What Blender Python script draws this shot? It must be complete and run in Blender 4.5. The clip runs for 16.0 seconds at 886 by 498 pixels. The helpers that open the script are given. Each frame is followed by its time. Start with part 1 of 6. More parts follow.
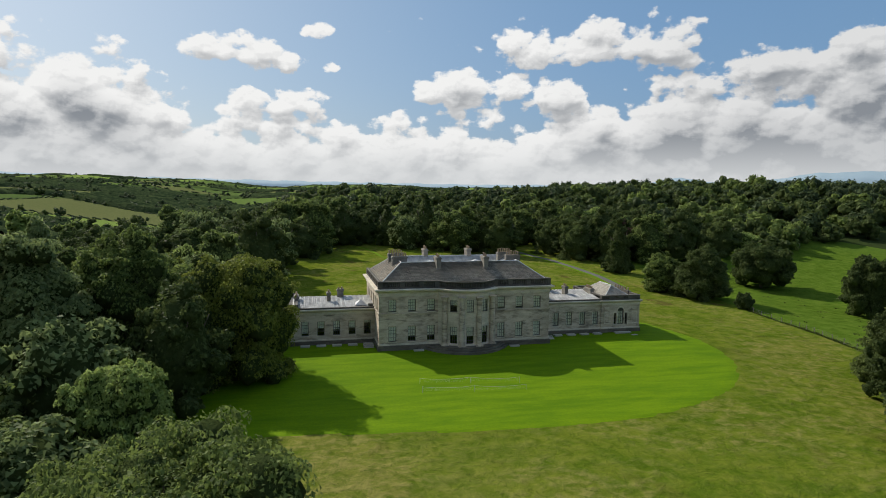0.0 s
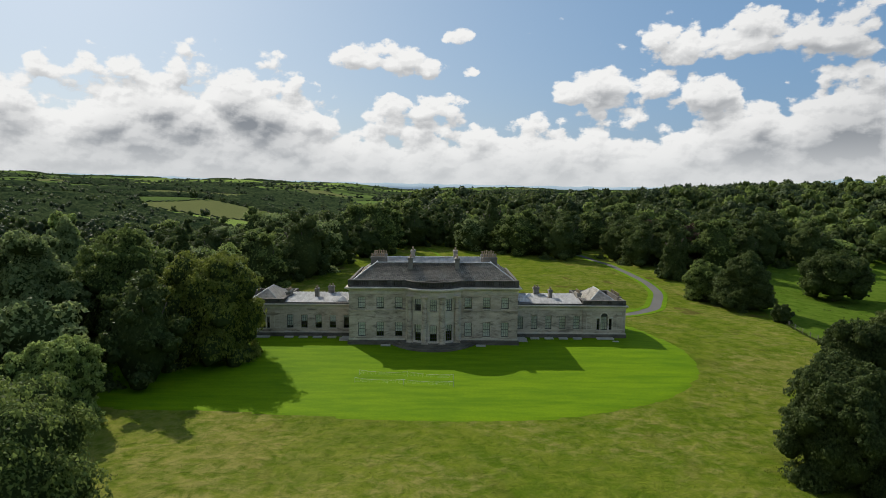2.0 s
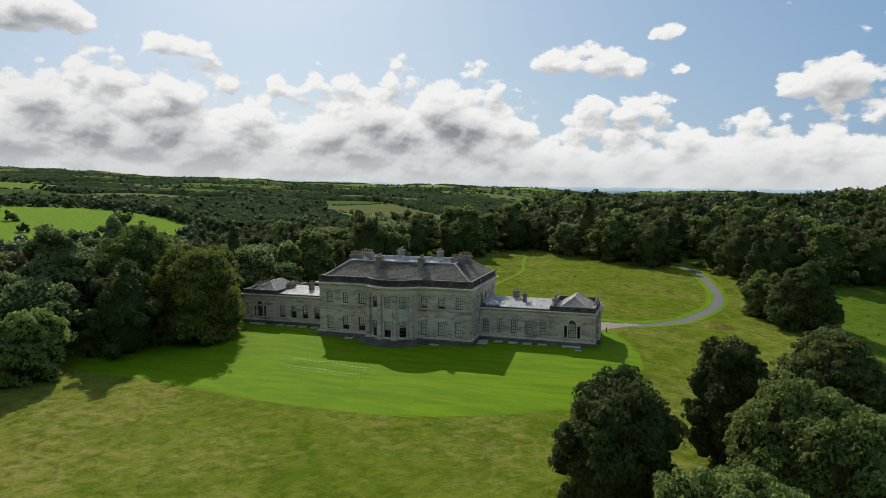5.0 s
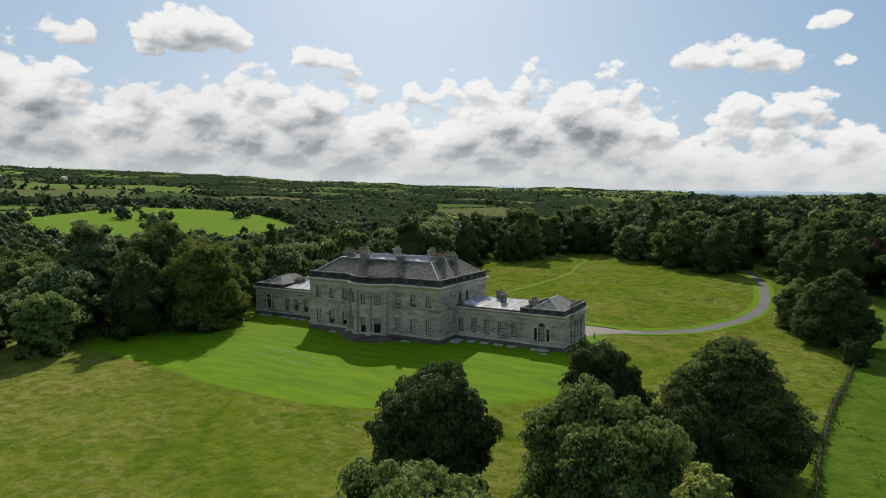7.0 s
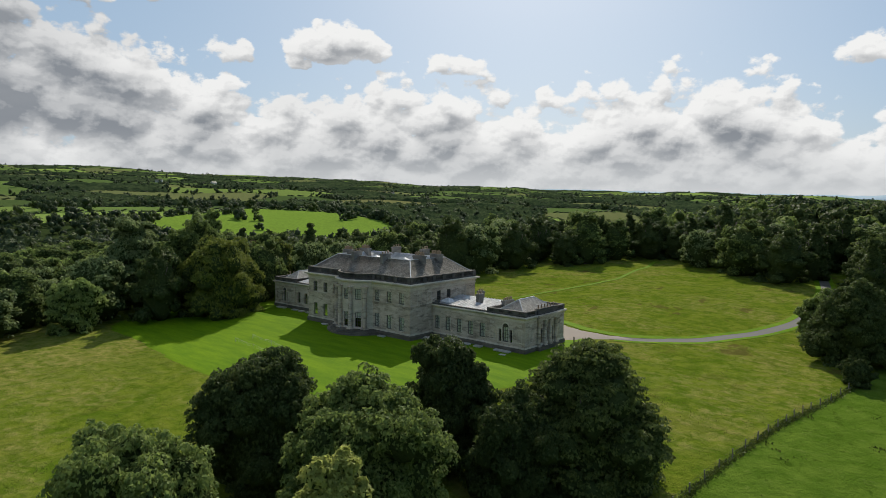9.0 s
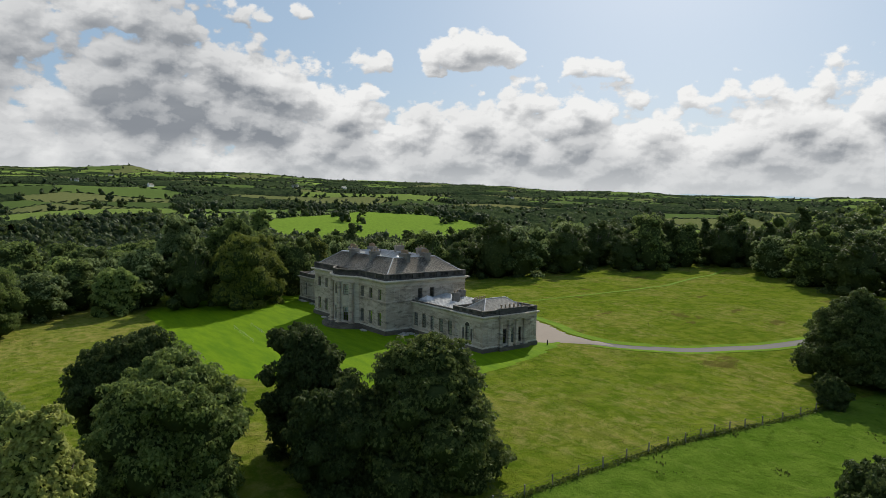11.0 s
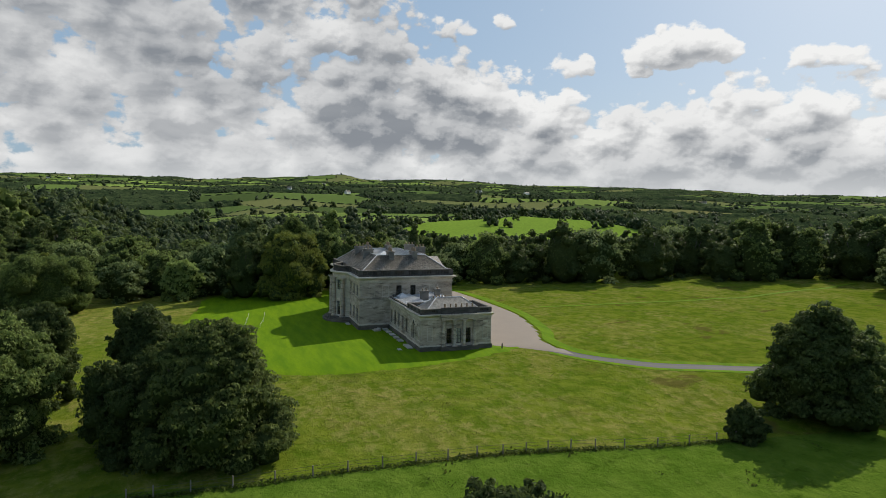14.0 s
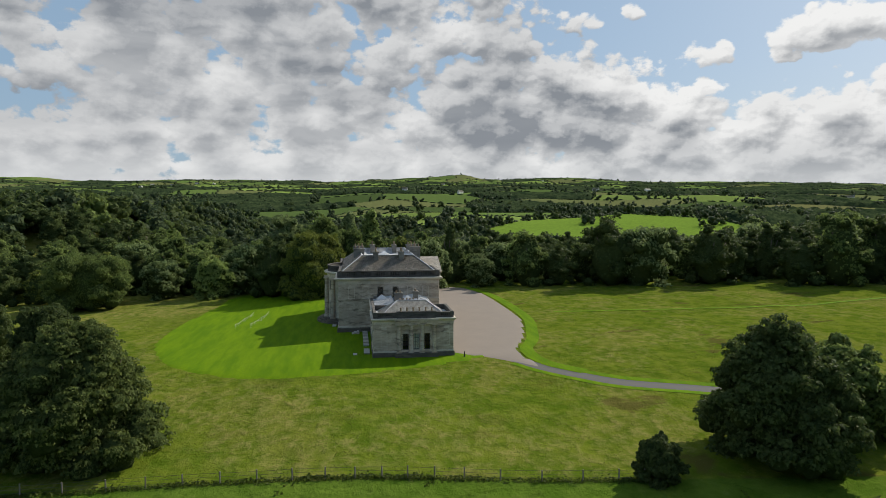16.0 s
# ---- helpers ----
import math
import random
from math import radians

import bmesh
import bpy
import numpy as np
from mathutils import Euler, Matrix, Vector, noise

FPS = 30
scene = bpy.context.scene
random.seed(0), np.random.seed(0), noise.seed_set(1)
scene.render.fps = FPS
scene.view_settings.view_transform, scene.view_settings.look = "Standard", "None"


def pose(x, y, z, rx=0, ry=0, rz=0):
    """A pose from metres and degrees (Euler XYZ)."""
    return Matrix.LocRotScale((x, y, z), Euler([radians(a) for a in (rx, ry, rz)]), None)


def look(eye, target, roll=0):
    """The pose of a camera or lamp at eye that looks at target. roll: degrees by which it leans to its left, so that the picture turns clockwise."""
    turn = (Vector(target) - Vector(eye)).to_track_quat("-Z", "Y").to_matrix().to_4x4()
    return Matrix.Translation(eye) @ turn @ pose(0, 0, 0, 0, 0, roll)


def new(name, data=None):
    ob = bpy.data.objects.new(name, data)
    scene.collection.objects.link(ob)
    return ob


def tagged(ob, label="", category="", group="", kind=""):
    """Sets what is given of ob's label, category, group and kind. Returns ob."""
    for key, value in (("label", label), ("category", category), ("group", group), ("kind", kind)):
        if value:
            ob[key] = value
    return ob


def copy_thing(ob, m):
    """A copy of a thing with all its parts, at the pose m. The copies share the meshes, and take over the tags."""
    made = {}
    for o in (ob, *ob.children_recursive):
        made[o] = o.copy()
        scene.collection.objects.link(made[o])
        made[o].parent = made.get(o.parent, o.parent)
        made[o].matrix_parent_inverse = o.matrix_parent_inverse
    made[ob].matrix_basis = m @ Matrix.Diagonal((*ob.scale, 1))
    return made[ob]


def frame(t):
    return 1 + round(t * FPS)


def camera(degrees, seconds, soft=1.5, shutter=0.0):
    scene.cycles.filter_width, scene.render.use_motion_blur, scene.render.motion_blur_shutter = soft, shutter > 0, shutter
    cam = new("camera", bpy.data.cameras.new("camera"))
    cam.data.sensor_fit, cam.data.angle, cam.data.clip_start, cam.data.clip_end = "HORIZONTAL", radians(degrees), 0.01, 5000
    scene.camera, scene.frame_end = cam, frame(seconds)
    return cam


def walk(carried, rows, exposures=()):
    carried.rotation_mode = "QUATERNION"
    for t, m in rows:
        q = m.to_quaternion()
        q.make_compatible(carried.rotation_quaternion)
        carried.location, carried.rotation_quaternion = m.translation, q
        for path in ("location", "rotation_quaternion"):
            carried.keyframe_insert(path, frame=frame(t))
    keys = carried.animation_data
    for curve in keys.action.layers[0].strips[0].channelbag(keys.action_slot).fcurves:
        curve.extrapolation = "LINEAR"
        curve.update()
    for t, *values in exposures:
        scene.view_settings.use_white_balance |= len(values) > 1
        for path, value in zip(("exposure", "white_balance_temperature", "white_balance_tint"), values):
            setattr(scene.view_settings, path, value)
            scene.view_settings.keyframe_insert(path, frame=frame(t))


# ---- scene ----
cam = camera(70.3, 16.0, soft=0.65)
PATH = [
    (0, -29.504, -109.154, 28.642, 84.623, -0.546, -12.893),
    (0.5, -22.088, -112.466, 28.856, 84.652, -0.540, -9.717),
    (1, -14.563, -114.969, 29.018, 84.682, -0.519, -6.605),
    (1.5, -6.969, -116.748, 29.131, 84.714, -0.488, -3.541),
    (2, 0.659, -117.876, 29.199, 84.750, -0.451, -0.514),
    (2.5, 8.293, -118.415, 29.226, 84.789, -0.411, 2.487),
    (3, 15.908, -118.422, 29.215, 84.832, -0.372, 5.467),
    (3.5, 23.482, -117.941, 29.171, 84.879, -0.336, 8.434),
    (4, 30.999, -117.014, 29.095, 84.930, -0.306, 11.391),
    (4.5, 38.443, -115.670, 28.992, 84.986, -0.283, 14.341),
    (5, 45.800, -113.937, 28.865, 85.047, -0.270, 17.287),
    (5.5, 53.060, -111.835, 28.717, 85.111, -0.268, 20.230),
    (6, 60.210, -109.380, 28.551, 85.181, -0.276, 23.172),
    (6.5, 67.239, -106.583, 28.370, 85.254, -0.296, 26.114),
    (7, 74.137, -103.453, 28.177, 85.330, -0.327, 29.057),
    (7.5, 80.890, -99.996, 27.974, 85.410, -0.369, 32.002),
    (8, 87.484, -96.214, 27.766, 85.492, -0.420, 34.949),
    (8.5, 93.903, -92.110, 27.553, 85.576, -0.480, 37.899),
    (9, 100.127, -87.686, 27.340, 85.661, -0.545, 40.854),
    (9.5, 106.133, -82.942, 27.128, 85.745, -0.615, 43.814),
    (10, 111.894, -77.881, 26.920, 85.828, -0.687, 46.780),
    (10.5, 117.377, -72.506, 26.718, 85.909, -0.756, 49.751),
    (11, 122.546, -66.822, 26.525, 85.985, -0.821, 52.727),
    (11.5, 127.358, -60.838, 26.343, 86.056, -0.876, 55.708),
    (12, 131.762, -54.566, 26.174, 86.119, -0.917, 58.692),
    (12.5, 135.703, -48.020, 26.020, 86.174, -0.940, 61.674),
    (13, 139.114, -41.222, 25.883, 86.217, -0.939, 64.651),
    (13.5, 141.923, -34.197, 25.765, 86.247, -0.909, 67.615),
    (14, 144.048, -26.977, 25.669, 86.262, -0.843, 70.558),
    (14.5, 145.397, -19.600, 25.595, 86.258, -0.735, 73.468),
    (15, 145.869, -12.114, 25.545, 86.234, -0.579, 76.329),
    (15.5, 145.350, -4.572, 25.522, 86.187, -0.366, 79.124),
    (16, 143.717, 2.962, 25.526, 86.113, -0.089, 81.828),
]
walk(cam, [(t, pose(x, y, z, rx, 0, rz) @ pose(0, 0, 0, 0, 0, -ry)) for t, x, y, z, rx, ry, rz in PATH])

# ---- light ----
SUN_AZ, SUN_EL = radians(33), radians(37)   # azimuth is measured from +y towards -x
sun_dir = Vector((-math.sin(SUN_AZ) * math.cos(SUN_EL), math.cos(SUN_AZ) * math.cos(SUN_EL), math.sin(SUN_EL)))
sun = new("sun", bpy.data.lights.new("sun", "SUN"))
sun.data.energy, sun.data.angle, sun.data.color = 4.8, radians(0.6), (1.0, 0.93, 0.80)
sun.matrix_world = look((0, 0, 300), Vector((0, 0, 300)) - sun_dir)

world = bpy.data.worlds.new("sky")
scene.world = world
world.use_nodes = True


class Nodes:
    """Short hand for building node trees."""

    def __init__(self, tree):
        self.tree = tree
        tree.nodes.clear()

    def add(self, kind):
        return self.tree.nodes.new(kind)

    def put(self, sock, v):
        if isinstance(v, bpy.types.NodeSocket):
            self.tree.links.new(v, sock)
        elif v is not None:
            sock.default_value = v

    def math(self, op, a, b=None, c=None, clamp=False):
        n = self.add("ShaderNodeMath")
        n.operation, n.use_clamp = op, clamp
        for s, v in zip(n.inputs, (a, b, c)):
            self.put(s, v)
        return n.outputs[0]

    def mix(self, f, a, b):
        n = self.add("ShaderNodeMix")
        n.data_type = "RGBA"
        self.put(n.inputs[0], f), self.put(n.inputs[6], a), self.put(n.inputs[7], b)
        return n.outputs[2]

    def noise(self, vec, scale, detail=3.0, rough=0.5, dist=0.0):
        n = self.add("ShaderNodeTexNoise")
        self.put(n.inputs["Vector"], vec)
        for k, v in (("Scale", scale), ("Detail", detail), ("Roughness", rough), ("Distortion", dist)):
            n.inputs[k].default_value = v
        return n.outputs[0]

    def ramp(self, v, lo, hi, a=0.0, b=1.0, smooth=True):
        n = self.add("ShaderNodeMapRange")
        n.interpolation_type = "SMOOTHSTEP" if smooth else "LINEAR"
        for s, x in zip(n.inputs, (v, lo, hi, a, b)):
            self.put(s, x)
        return n.outputs[0]

    def vec(self, x, y, z=0.0):
        n = self.add("ShaderNodeCombineXYZ")
        for s, v in zip(n.inputs, (x, y, z)):
            self.put(s, v)
        return n.outputs[0]

    def scaled(self, v, sx, sy, sz):
        n = self.add("ShaderNodeVectorMath")
        n.operation = "MULTIPLY"
        self.put(n.inputs[0], v)
        n.inputs[1].default_value = (sx, sy, sz)
        return n.outputs[0]


def rgb(r, g, b):
    return (r, g, b, 1.0)


w = Nodes(world.node_tree)
sky = w.add("ShaderNodeTexSky")
sky.sky_type, sky.sun_disc, sky.sun_elevation, sky.sun_rotation = "NISHITA", False, SUN_EL, -SUN_AZ
sky.air_density, sky.dust_density, sky.ozone_density = 1.0, 1.5, 1.5
coords = w.add("ShaderNodeTexCoord").outputs["Generated"]
xyz = w.add("ShaderNodeSeparateXYZ")
w.put(xyz.inputs[0], coords)
az = w.math("ARCTAN2", w.math("MULTIPLY", xyz.outputs[0], -1.0), xyz.outputs[1])
el = w.math("ARCSINE", xyz.outputs[2])
DEG = 57.29578
azd, eld = w.math("MULTIPLY", az, DEG), w.math("MULTIPLY", el, DEG)
# single cumulus clouds: azimuth (left of +y), elevation, half width, half height, in degrees
CUMULUS = [(-25.3, 12.6, 8.7, 1.9), (-32.3, 11.5, 3.9, 1.5), (-14.6, 9.2, 4.9, 1.8), (4.5, 11.3, 5.1, 1.5), (-23.1, 8.5, 2.0, 1.7),
           (18.6, 8.6, 6.2, 3.1), (-41.9, 10.1, 5.4, 1.0), (-45.9, 10.9, 2.6, 1.6), (-1.6, 13.3, 1.3, 0.7), (-3.2, 10.7, 1.2, 0.7),
           (1.8, 7.5, 4.3, 1.1), (50.2, 13.7, 4.4, 1.7), (39.3, 11.9, 2.9, 1.0), (59.4, 12.3, 2.1, 1.1), (54.1, 11.7, 1.4, 0.7),
           (70.1, 11.7, 4.8, 2.5), (106.0, 10.7, 8.0, 2.0), (72.0, 16.0, 6.0, 1.2), (-60.0, 12.0, 6.0, 2.0), (125.0, 13.0, 8.0, 2.0)]


def cloud_group():
    """A node group: how far inside a cloud a point of the sky (azimuth, elevation) lies."""
    tree = bpy.data.node_groups.new("cloud_density", "ShaderNodeTree")
    tree.interface.new_socket("azimuth", in_out="INPUT", socket_type="NodeSocketFloat")
    tree.interface.new_socket("elevation", in_out="INPUT", socket_type="NodeSocketFloat")
    tree.interface.new_socket("detail", in_out="INPUT", socket_type="NodeSocketFloat")
    tree.interface.new_socket("density", in_out="OUTPUT", socket_type="NodeSocketFloat")
    g = Nodes(tree)
    gi, go = g.add("NodeGroupInput"), g.add("NodeGroupOutput")
    a, e = gi.outputs[0], gi.outputs[1]
    vec = g.vec(g.math("MULTIPLY", a, 0.135), g.math("MULTIPLY", e, 0.185))
    big = g.noise(vec, 1.0, 2.0, 0.5)
    bend = g.add("ShaderNodeTexNoise")
    g.put(bend.inputs["Vector"], vec)
    bend.inputs["Scale"].default_value, bend.inputs["Detail"].default_value = 3.0, 3.0
    shift = g.add("ShaderNodeVectorMath")
    shift.operation = "MULTIPLY_ADD"
    g.put(shift.inputs[0], bend.outputs["Color"]), g.put(shift.inputs[2], vec)
    shift.inputs[1].default_value = (0.22, 0.22, 0.0)
    rounds = []
    for scale, smooth in ((1.9, 0.5), (4.8, 0.3)):
        cell = g.add("ShaderNodeTexVoronoi")
        cell.voronoi_dimensions, cell.feature = "2D", "SMOOTH_F1"
        g.put(cell.inputs["Vector"], shift.outputs[0])
        cell.inputs["Scale"].default_value, cell.inputs["Smoothness"].default_value = scale, smooth
        rounds.append(cell.outputs["Distance"])
    wisp = g.noise(vec, 4.5, 8.0, 0.6)
    puff = g.math("MULTIPLY", g.math("SUBTRACT", 0.42, rounds[0]), 1.5)
    small = g.math("MULTIPLY_ADD", g.math("SUBTRACT", 0.4, rounds[1]), 0.8, g.math("MULTIPLY", g.math("SUBTRACT", wisp, 0.5), 2.1))
    puff = g.math("MULTIPLY_ADD", small, gi.outputs[2], puff)
    # the bank of cloud over the horizon, with an uneven top
    curve = g.add("ShaderNodeFloatCurve")
    tops = [(-60, 9), (-45, 10.5), (-32, 9.5), (-22, 7.2), (-5, 6.3), (8, 7.0), (16, 10.0), (24, 10.0), (32, 9.0), (42, 10.5), (52, 10.2),
            (60, 10.0), (67, 12.5), (73, 15.5), (80, 20.0), (95, 20.0), (135, 20.0)]
    pts = curve.mapping.curves[0].points
    for k, (x, y) in enumerate(tops):
        loc = ((x + 60) / 195, y / 25)
        if k == 0:
            pts[0].location = loc
        elif k == len(tops) - 1:
            pts[-1].location = loc
        else:
            pts.new(*loc)
    curve.mapping.update()
    g.put(curve.inputs["Value"], g.ramp(a, -60.0, 135.0, smooth=False))
    top = g.math("MULTIPLY", curve.outputs[0], 25.0)
    d = g.math("DIVIDE", g.math("SUBTRACT", top, e), 3.2)
    d = g.math("MINIMUM", d, g.math("ADD", g.ramp(a, 58.0, 82.0, 0.95, 0.68), g.ramp(e, 8.0, 2.5, 0.0, 0.5)))
    for ca, ce, hw, hh in CUMULUS:
        x = g.math("MULTIPLY", g.math("SUBTRACT", a, ca), 1 / (hw * 1.15))
        y = g.math("MULTIPLY", g.math("SUBTRACT", e, ce - 0.25 * hh), 1 / (hh * 1.35))
        y = g.math("MAXIMUM", y, g.math("MULTIPLY", y, -1.55))     # flat bases
        r = g.math("ADD", g.math("MULTIPLY", x, x), g.math("MULTIPLY", y, y))
        d = g.math("MAXIMUM", d, g.math("MULTIPLY_ADD", r, -0.95, 0.72))
    # fair-weather cloud overhead, out of sight
    over = g.math("MULTIPLY_ADD", g.ramp(e, 20.0, 28.0), 1.0, -1.1)
    d = g.math("MAXIMUM", d, over)
    n1 = g.math("MULTIPLY", g.math("SUBTRACT", big, 0.5), 1.8)
    g.put(go.inputs[0], g.math("ADD", d, g.math("ADD", n1, puff)))
    return tree


GROUP = cloud_group()


def density(a, e, detail):
    q = w.add("ShaderNodeGroup")
    q.node_tree = GROUP
    w.put(q.inputs[0], a), w.put(q.inputs[1], e), w.put(q.inputs[2], detail)
    return q.outputs[0]


here = density(azd, eld, 1.0)
soft0 = density(azd, eld, 0.3)
soft1 = density(w.math("ADD", azd, 0.25), w.math("ADD", eld, 1.0), 0.3)
soft2 = density(w.math("ADD", azd, 0.5), w.math("ADD", eld, 2.3), 0.1)
fine1 = density(w.math("ADD", azd, 0.12), w.math("ADD", eld, 0.3), 1.0)
cover = w.ramp(here, -0.05, 0.34)
above = w.math("ADD", w.math("MULTIPLY", w.ramp(soft1, -0.1, 1.5), 0.5), w.math("MULTIPLY", w.ramp(soft2, -0.1, 1.6), 0.5))
lit = w.math("ADD", w.ramp(w.math("SUBTRACT", soft0, soft1), -0.45, 0.4, 0.0, 0.62), w.ramp(w.math("SUBTRACT", here, fine1), -0.3, 0.3, -0.1, 0.16))
thick = w.math("MULTIPLY", above, w.ramp(soft0, 0.2, 1.3, 0.0, 0.75))
tone = w.math("SUBTRACT", w.math("MULTIPLY_ADD", lit, 0.7, 0.52), w.math("MULTIPLY", w.ramp(azd, 50.0, 90.0, 0.75, 0.95), thick), clamp=True)
# broad grey cloud decks in the west, and greyer cloud in the far east
deck = w.noise(w.vec(w.math("MULTIPLY", azd, 0.045), w.math("MULTIPLY", eld, 0.17)), 1.0, 4.0, 0.5)
gloom = w.math("MULTIPLY", w.ramp(azd, 36.0, 84.0), w.ramp(eld, 3.0, 9.0))
tone = w.math("SUBTRACT", tone, w.math("MULTIPLY", gloom, w.ramp(deck, 0.38, 0.62, 0.04, 0.48)))
tone = w.math("SUBTRACT", tone, w.ramp(azd, -18.0, -42.0, 0.0, 0.25), clamp=True)
west = w.ramp(azd, 66.0, 100.0, 0.0, 0.45)
sheet = w.noise(w.vec(w.math("MULTIPLY", azd, 0.06), w.math("MULTIPLY", eld, 0.22)), 1.0, 7.0, 0.52, 0.3)
sheet = w.math("ADD", w.ramp(sheet, 0.34, 0.7, 0.0, 0.9), w.ramp(eld, 5.0, 14.0, 0.06, -0.26), clamp=True)
tone = w.math("ADD", w.math("MULTIPLY", tone, w.math("SUBTRACT", 1.0, west)), w.math("MULTIPLY", sheet, west))
cloud_col = w.mix(tone, rgb(2.9, 3.15, 3.5), rgb(10.4, 10.4, 10.3))
hazy = w.ramp(eld, 0.0, 6.0, 0.8, 0.0)
cloud_col = w.mix(hazy, cloud_col, rgb(8.3, 8.5, 8.6))
cover = w.math("MAXIMUM", cover, w.ramp(eld, 0.0, 3.0, 0.85, 0.0))
blue = w.mix(0.6, sky.outputs[0], w.mix(w.ramp(azd, -35.0, 20.0), rgb(1.9, 4.0, 7.0), rgb(4.0, 5.9, 8.0)))
bg = w.add("ShaderNodeBackground")
out = w.add("ShaderNodeOutputWorld")
w.put(bg.inputs[0], w.mix(cover, blue, cloud_col))
bg.inputs[1].default_value = 0.085
w.put(out.inputs[0], bg.outputs[0])

# ---- materials ----
def material(name):
    m = bpy.data.materials.new(name)
    m.use_nodes = True
    n = Nodes(m.node_tree)
    bsdf = n.add("ShaderNodeBsdfPrincipled")
    o = n.add("ShaderNodeOutputMaterial")
    n.put(o.inputs[0], bsdf.outputs[0])
    return m, n, bsdf


def bump(n, bsdf, height, strength=0.3, distance=0.05):
    b = n.add("ShaderNodeBump")
    b.inputs["Strength"].default_value, b.inputs["Distance"].default_value = strength, distance
    n.put(b.inputs["Height"], height)
    n.put(bsdf.inputs["Normal"], b.outputs[0])


def obj_coords(n):
    return n.add("ShaderNodeTexCoord").outputs["Object"]


def world_pos(n):
    return n.add("ShaderNodeNewGeometry").outputs["Position"]


def leaf_material(name, dark, light, trans=0.4):
    m, n, bsdf = material(name)
    geo = n.add("ShaderNodeNewGeometry")
    info = n.add("ShaderNodeObjectInfo")
    k = n.math("MULTIPLY_ADD", geo.outputs["Random Per Island"], 0.7, n.math("MULTIPLY", info.outputs["Random"], 0.3))
    col = n.mix(k, dark, light)
    n.put(bsdf.inputs["Base Color"], col)
    bsdf.inputs["Roughness"].default_value = 0.6
    bsdf.inputs["Specular IOR Level"].default_value = 0.08
    tr = n.add("ShaderNodeBsdfTranslucent")
    n.put(tr.inputs[0], n.mix(0.35, col, light))
    ms = n.add("ShaderNodeMixShader")
    ms.inputs[0].default_value = trans
    n.put(ms.inputs[1], bsdf.outputs[0]), n.put(ms.inputs[2], tr.outputs[0])
    o = [x for x in m.node_tree.nodes if x.type == "OUTPUT_MATERIAL"][0]
    n.put(o.inputs[0], ms.outputs[0])
    return m

M_LEAF = leaf_material("oak_leaves", rgb(0.05, 0.078, 0.02), rgb(0.24, 0.31, 0.085), 0.45)
M_LEAF_GOLD = leaf_material("lime_leaves_turning", rgb(0.055, 0.076, 0.014), rgb(0.23, 0.265, 0.05))
M_LEAF_PALE = leaf_material("ash_leaves", rgb(0.085, 0.13, 0.03), rgb(0.4, 0.5, 0.15), 0.45)
M_LEAF_YELLOW = leaf_material("young_ash_leaves", rgb(0.1, 0.125, 0.026), rgb(0.42, 0.45, 0.12), 0.45)
M_LEAF_GREY = leaf_material("grey_green_leaves", rgb(0.06, 0.09, 0.032), rgb(0.29, 0.36, 0.14), 0.45)
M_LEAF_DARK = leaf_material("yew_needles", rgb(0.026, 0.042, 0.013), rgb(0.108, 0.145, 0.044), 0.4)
M_LEAF_BEECH = leaf_material("beech_leaves", rgb(0.032, 0.05, 0.015), rgb(0.16, 0.2, 0.055), 0.42)
# M_LEAF_FAR is darker and bluer: cloud shadow and haze put into the colour
M_LEAF_FAR = leaf_material("woodland_leaves", rgb(0.028, 0.044, 0.02), rgb(0.085, 0.118, 0.048), 0.3)
M_LEAF_PURPLE = leaf_material("copper_beech_leaves", rgb(0.035, 0.024, 0.018), rgb(0.12, 0.075, 0.055), 0.3)

# crown cores: shade deep among the leaves is put into this darker colour
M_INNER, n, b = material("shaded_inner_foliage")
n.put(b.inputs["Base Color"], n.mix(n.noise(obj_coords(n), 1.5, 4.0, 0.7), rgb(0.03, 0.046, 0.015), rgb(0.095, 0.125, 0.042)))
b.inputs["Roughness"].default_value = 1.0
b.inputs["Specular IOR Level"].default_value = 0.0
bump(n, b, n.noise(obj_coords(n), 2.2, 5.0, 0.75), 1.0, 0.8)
M_CANOPY, n, b = material("woodland_canopy")
k = n.math("ADD", n.math("MULTIPLY", n.noise(world_pos(n), 0.02, 3.0, 0.6), 0.5), n.math("MULTIPLY", n.noise(world_pos(n), 0.16, 5.0, 0.7), 0.5))
n.put(b.inputs["Base Color"], n.mix(n.ramp(k, 0.35, 0.65), rgb(0.014, 0.026, 0.013), rgb(0.055, 0.075, 0.032)))
b.inputs["Roughness"].default_value = 1.0
b.inputs["Specular IOR Level"].default_value = 0.0
bump(n, b, n.noise(world_pos(n), 0.3, 4.0, 0.7), 1.0, 2.0)

M_BARK, n, b = material("bark")
k = n.noise(n.scaled(obj_coords(n), 6, 6, 1.2), 2.0, 6.0, 0.65)
n.put(b.inputs["Base Color"], n.mix(k, rgb(0.05, 0.04, 0.03), rgb(0.16, 0.13, 0.1)))
b.inputs["Roughness"].default_value = 0.95
bump(n, b, k, 0.8, 0.05)

# ---- terrain ----
RNG = np.random.default_rng(7)


def ss(a, b, x):
    t = np.clip((x - a) / (b - a), 0, 1)
    return t * t * (3 - 2 * t)


WAVES = [(RNG.uniform(0, 6.28), RNG.uniform(0, 6.28)) for _ in range(10)]


def rolling(x, y, size):
    """Smooth rolling ground between about -1 and 1."""
    z = 0
    for i, (a, p) in enumerate(WAVES):
        f = 6.28 / size * (0.6 + 0.13 * i)
        z = z + np.sin((x * math.cos(a) + y * math.sin(a)) * f + p)
    return z / 4.0


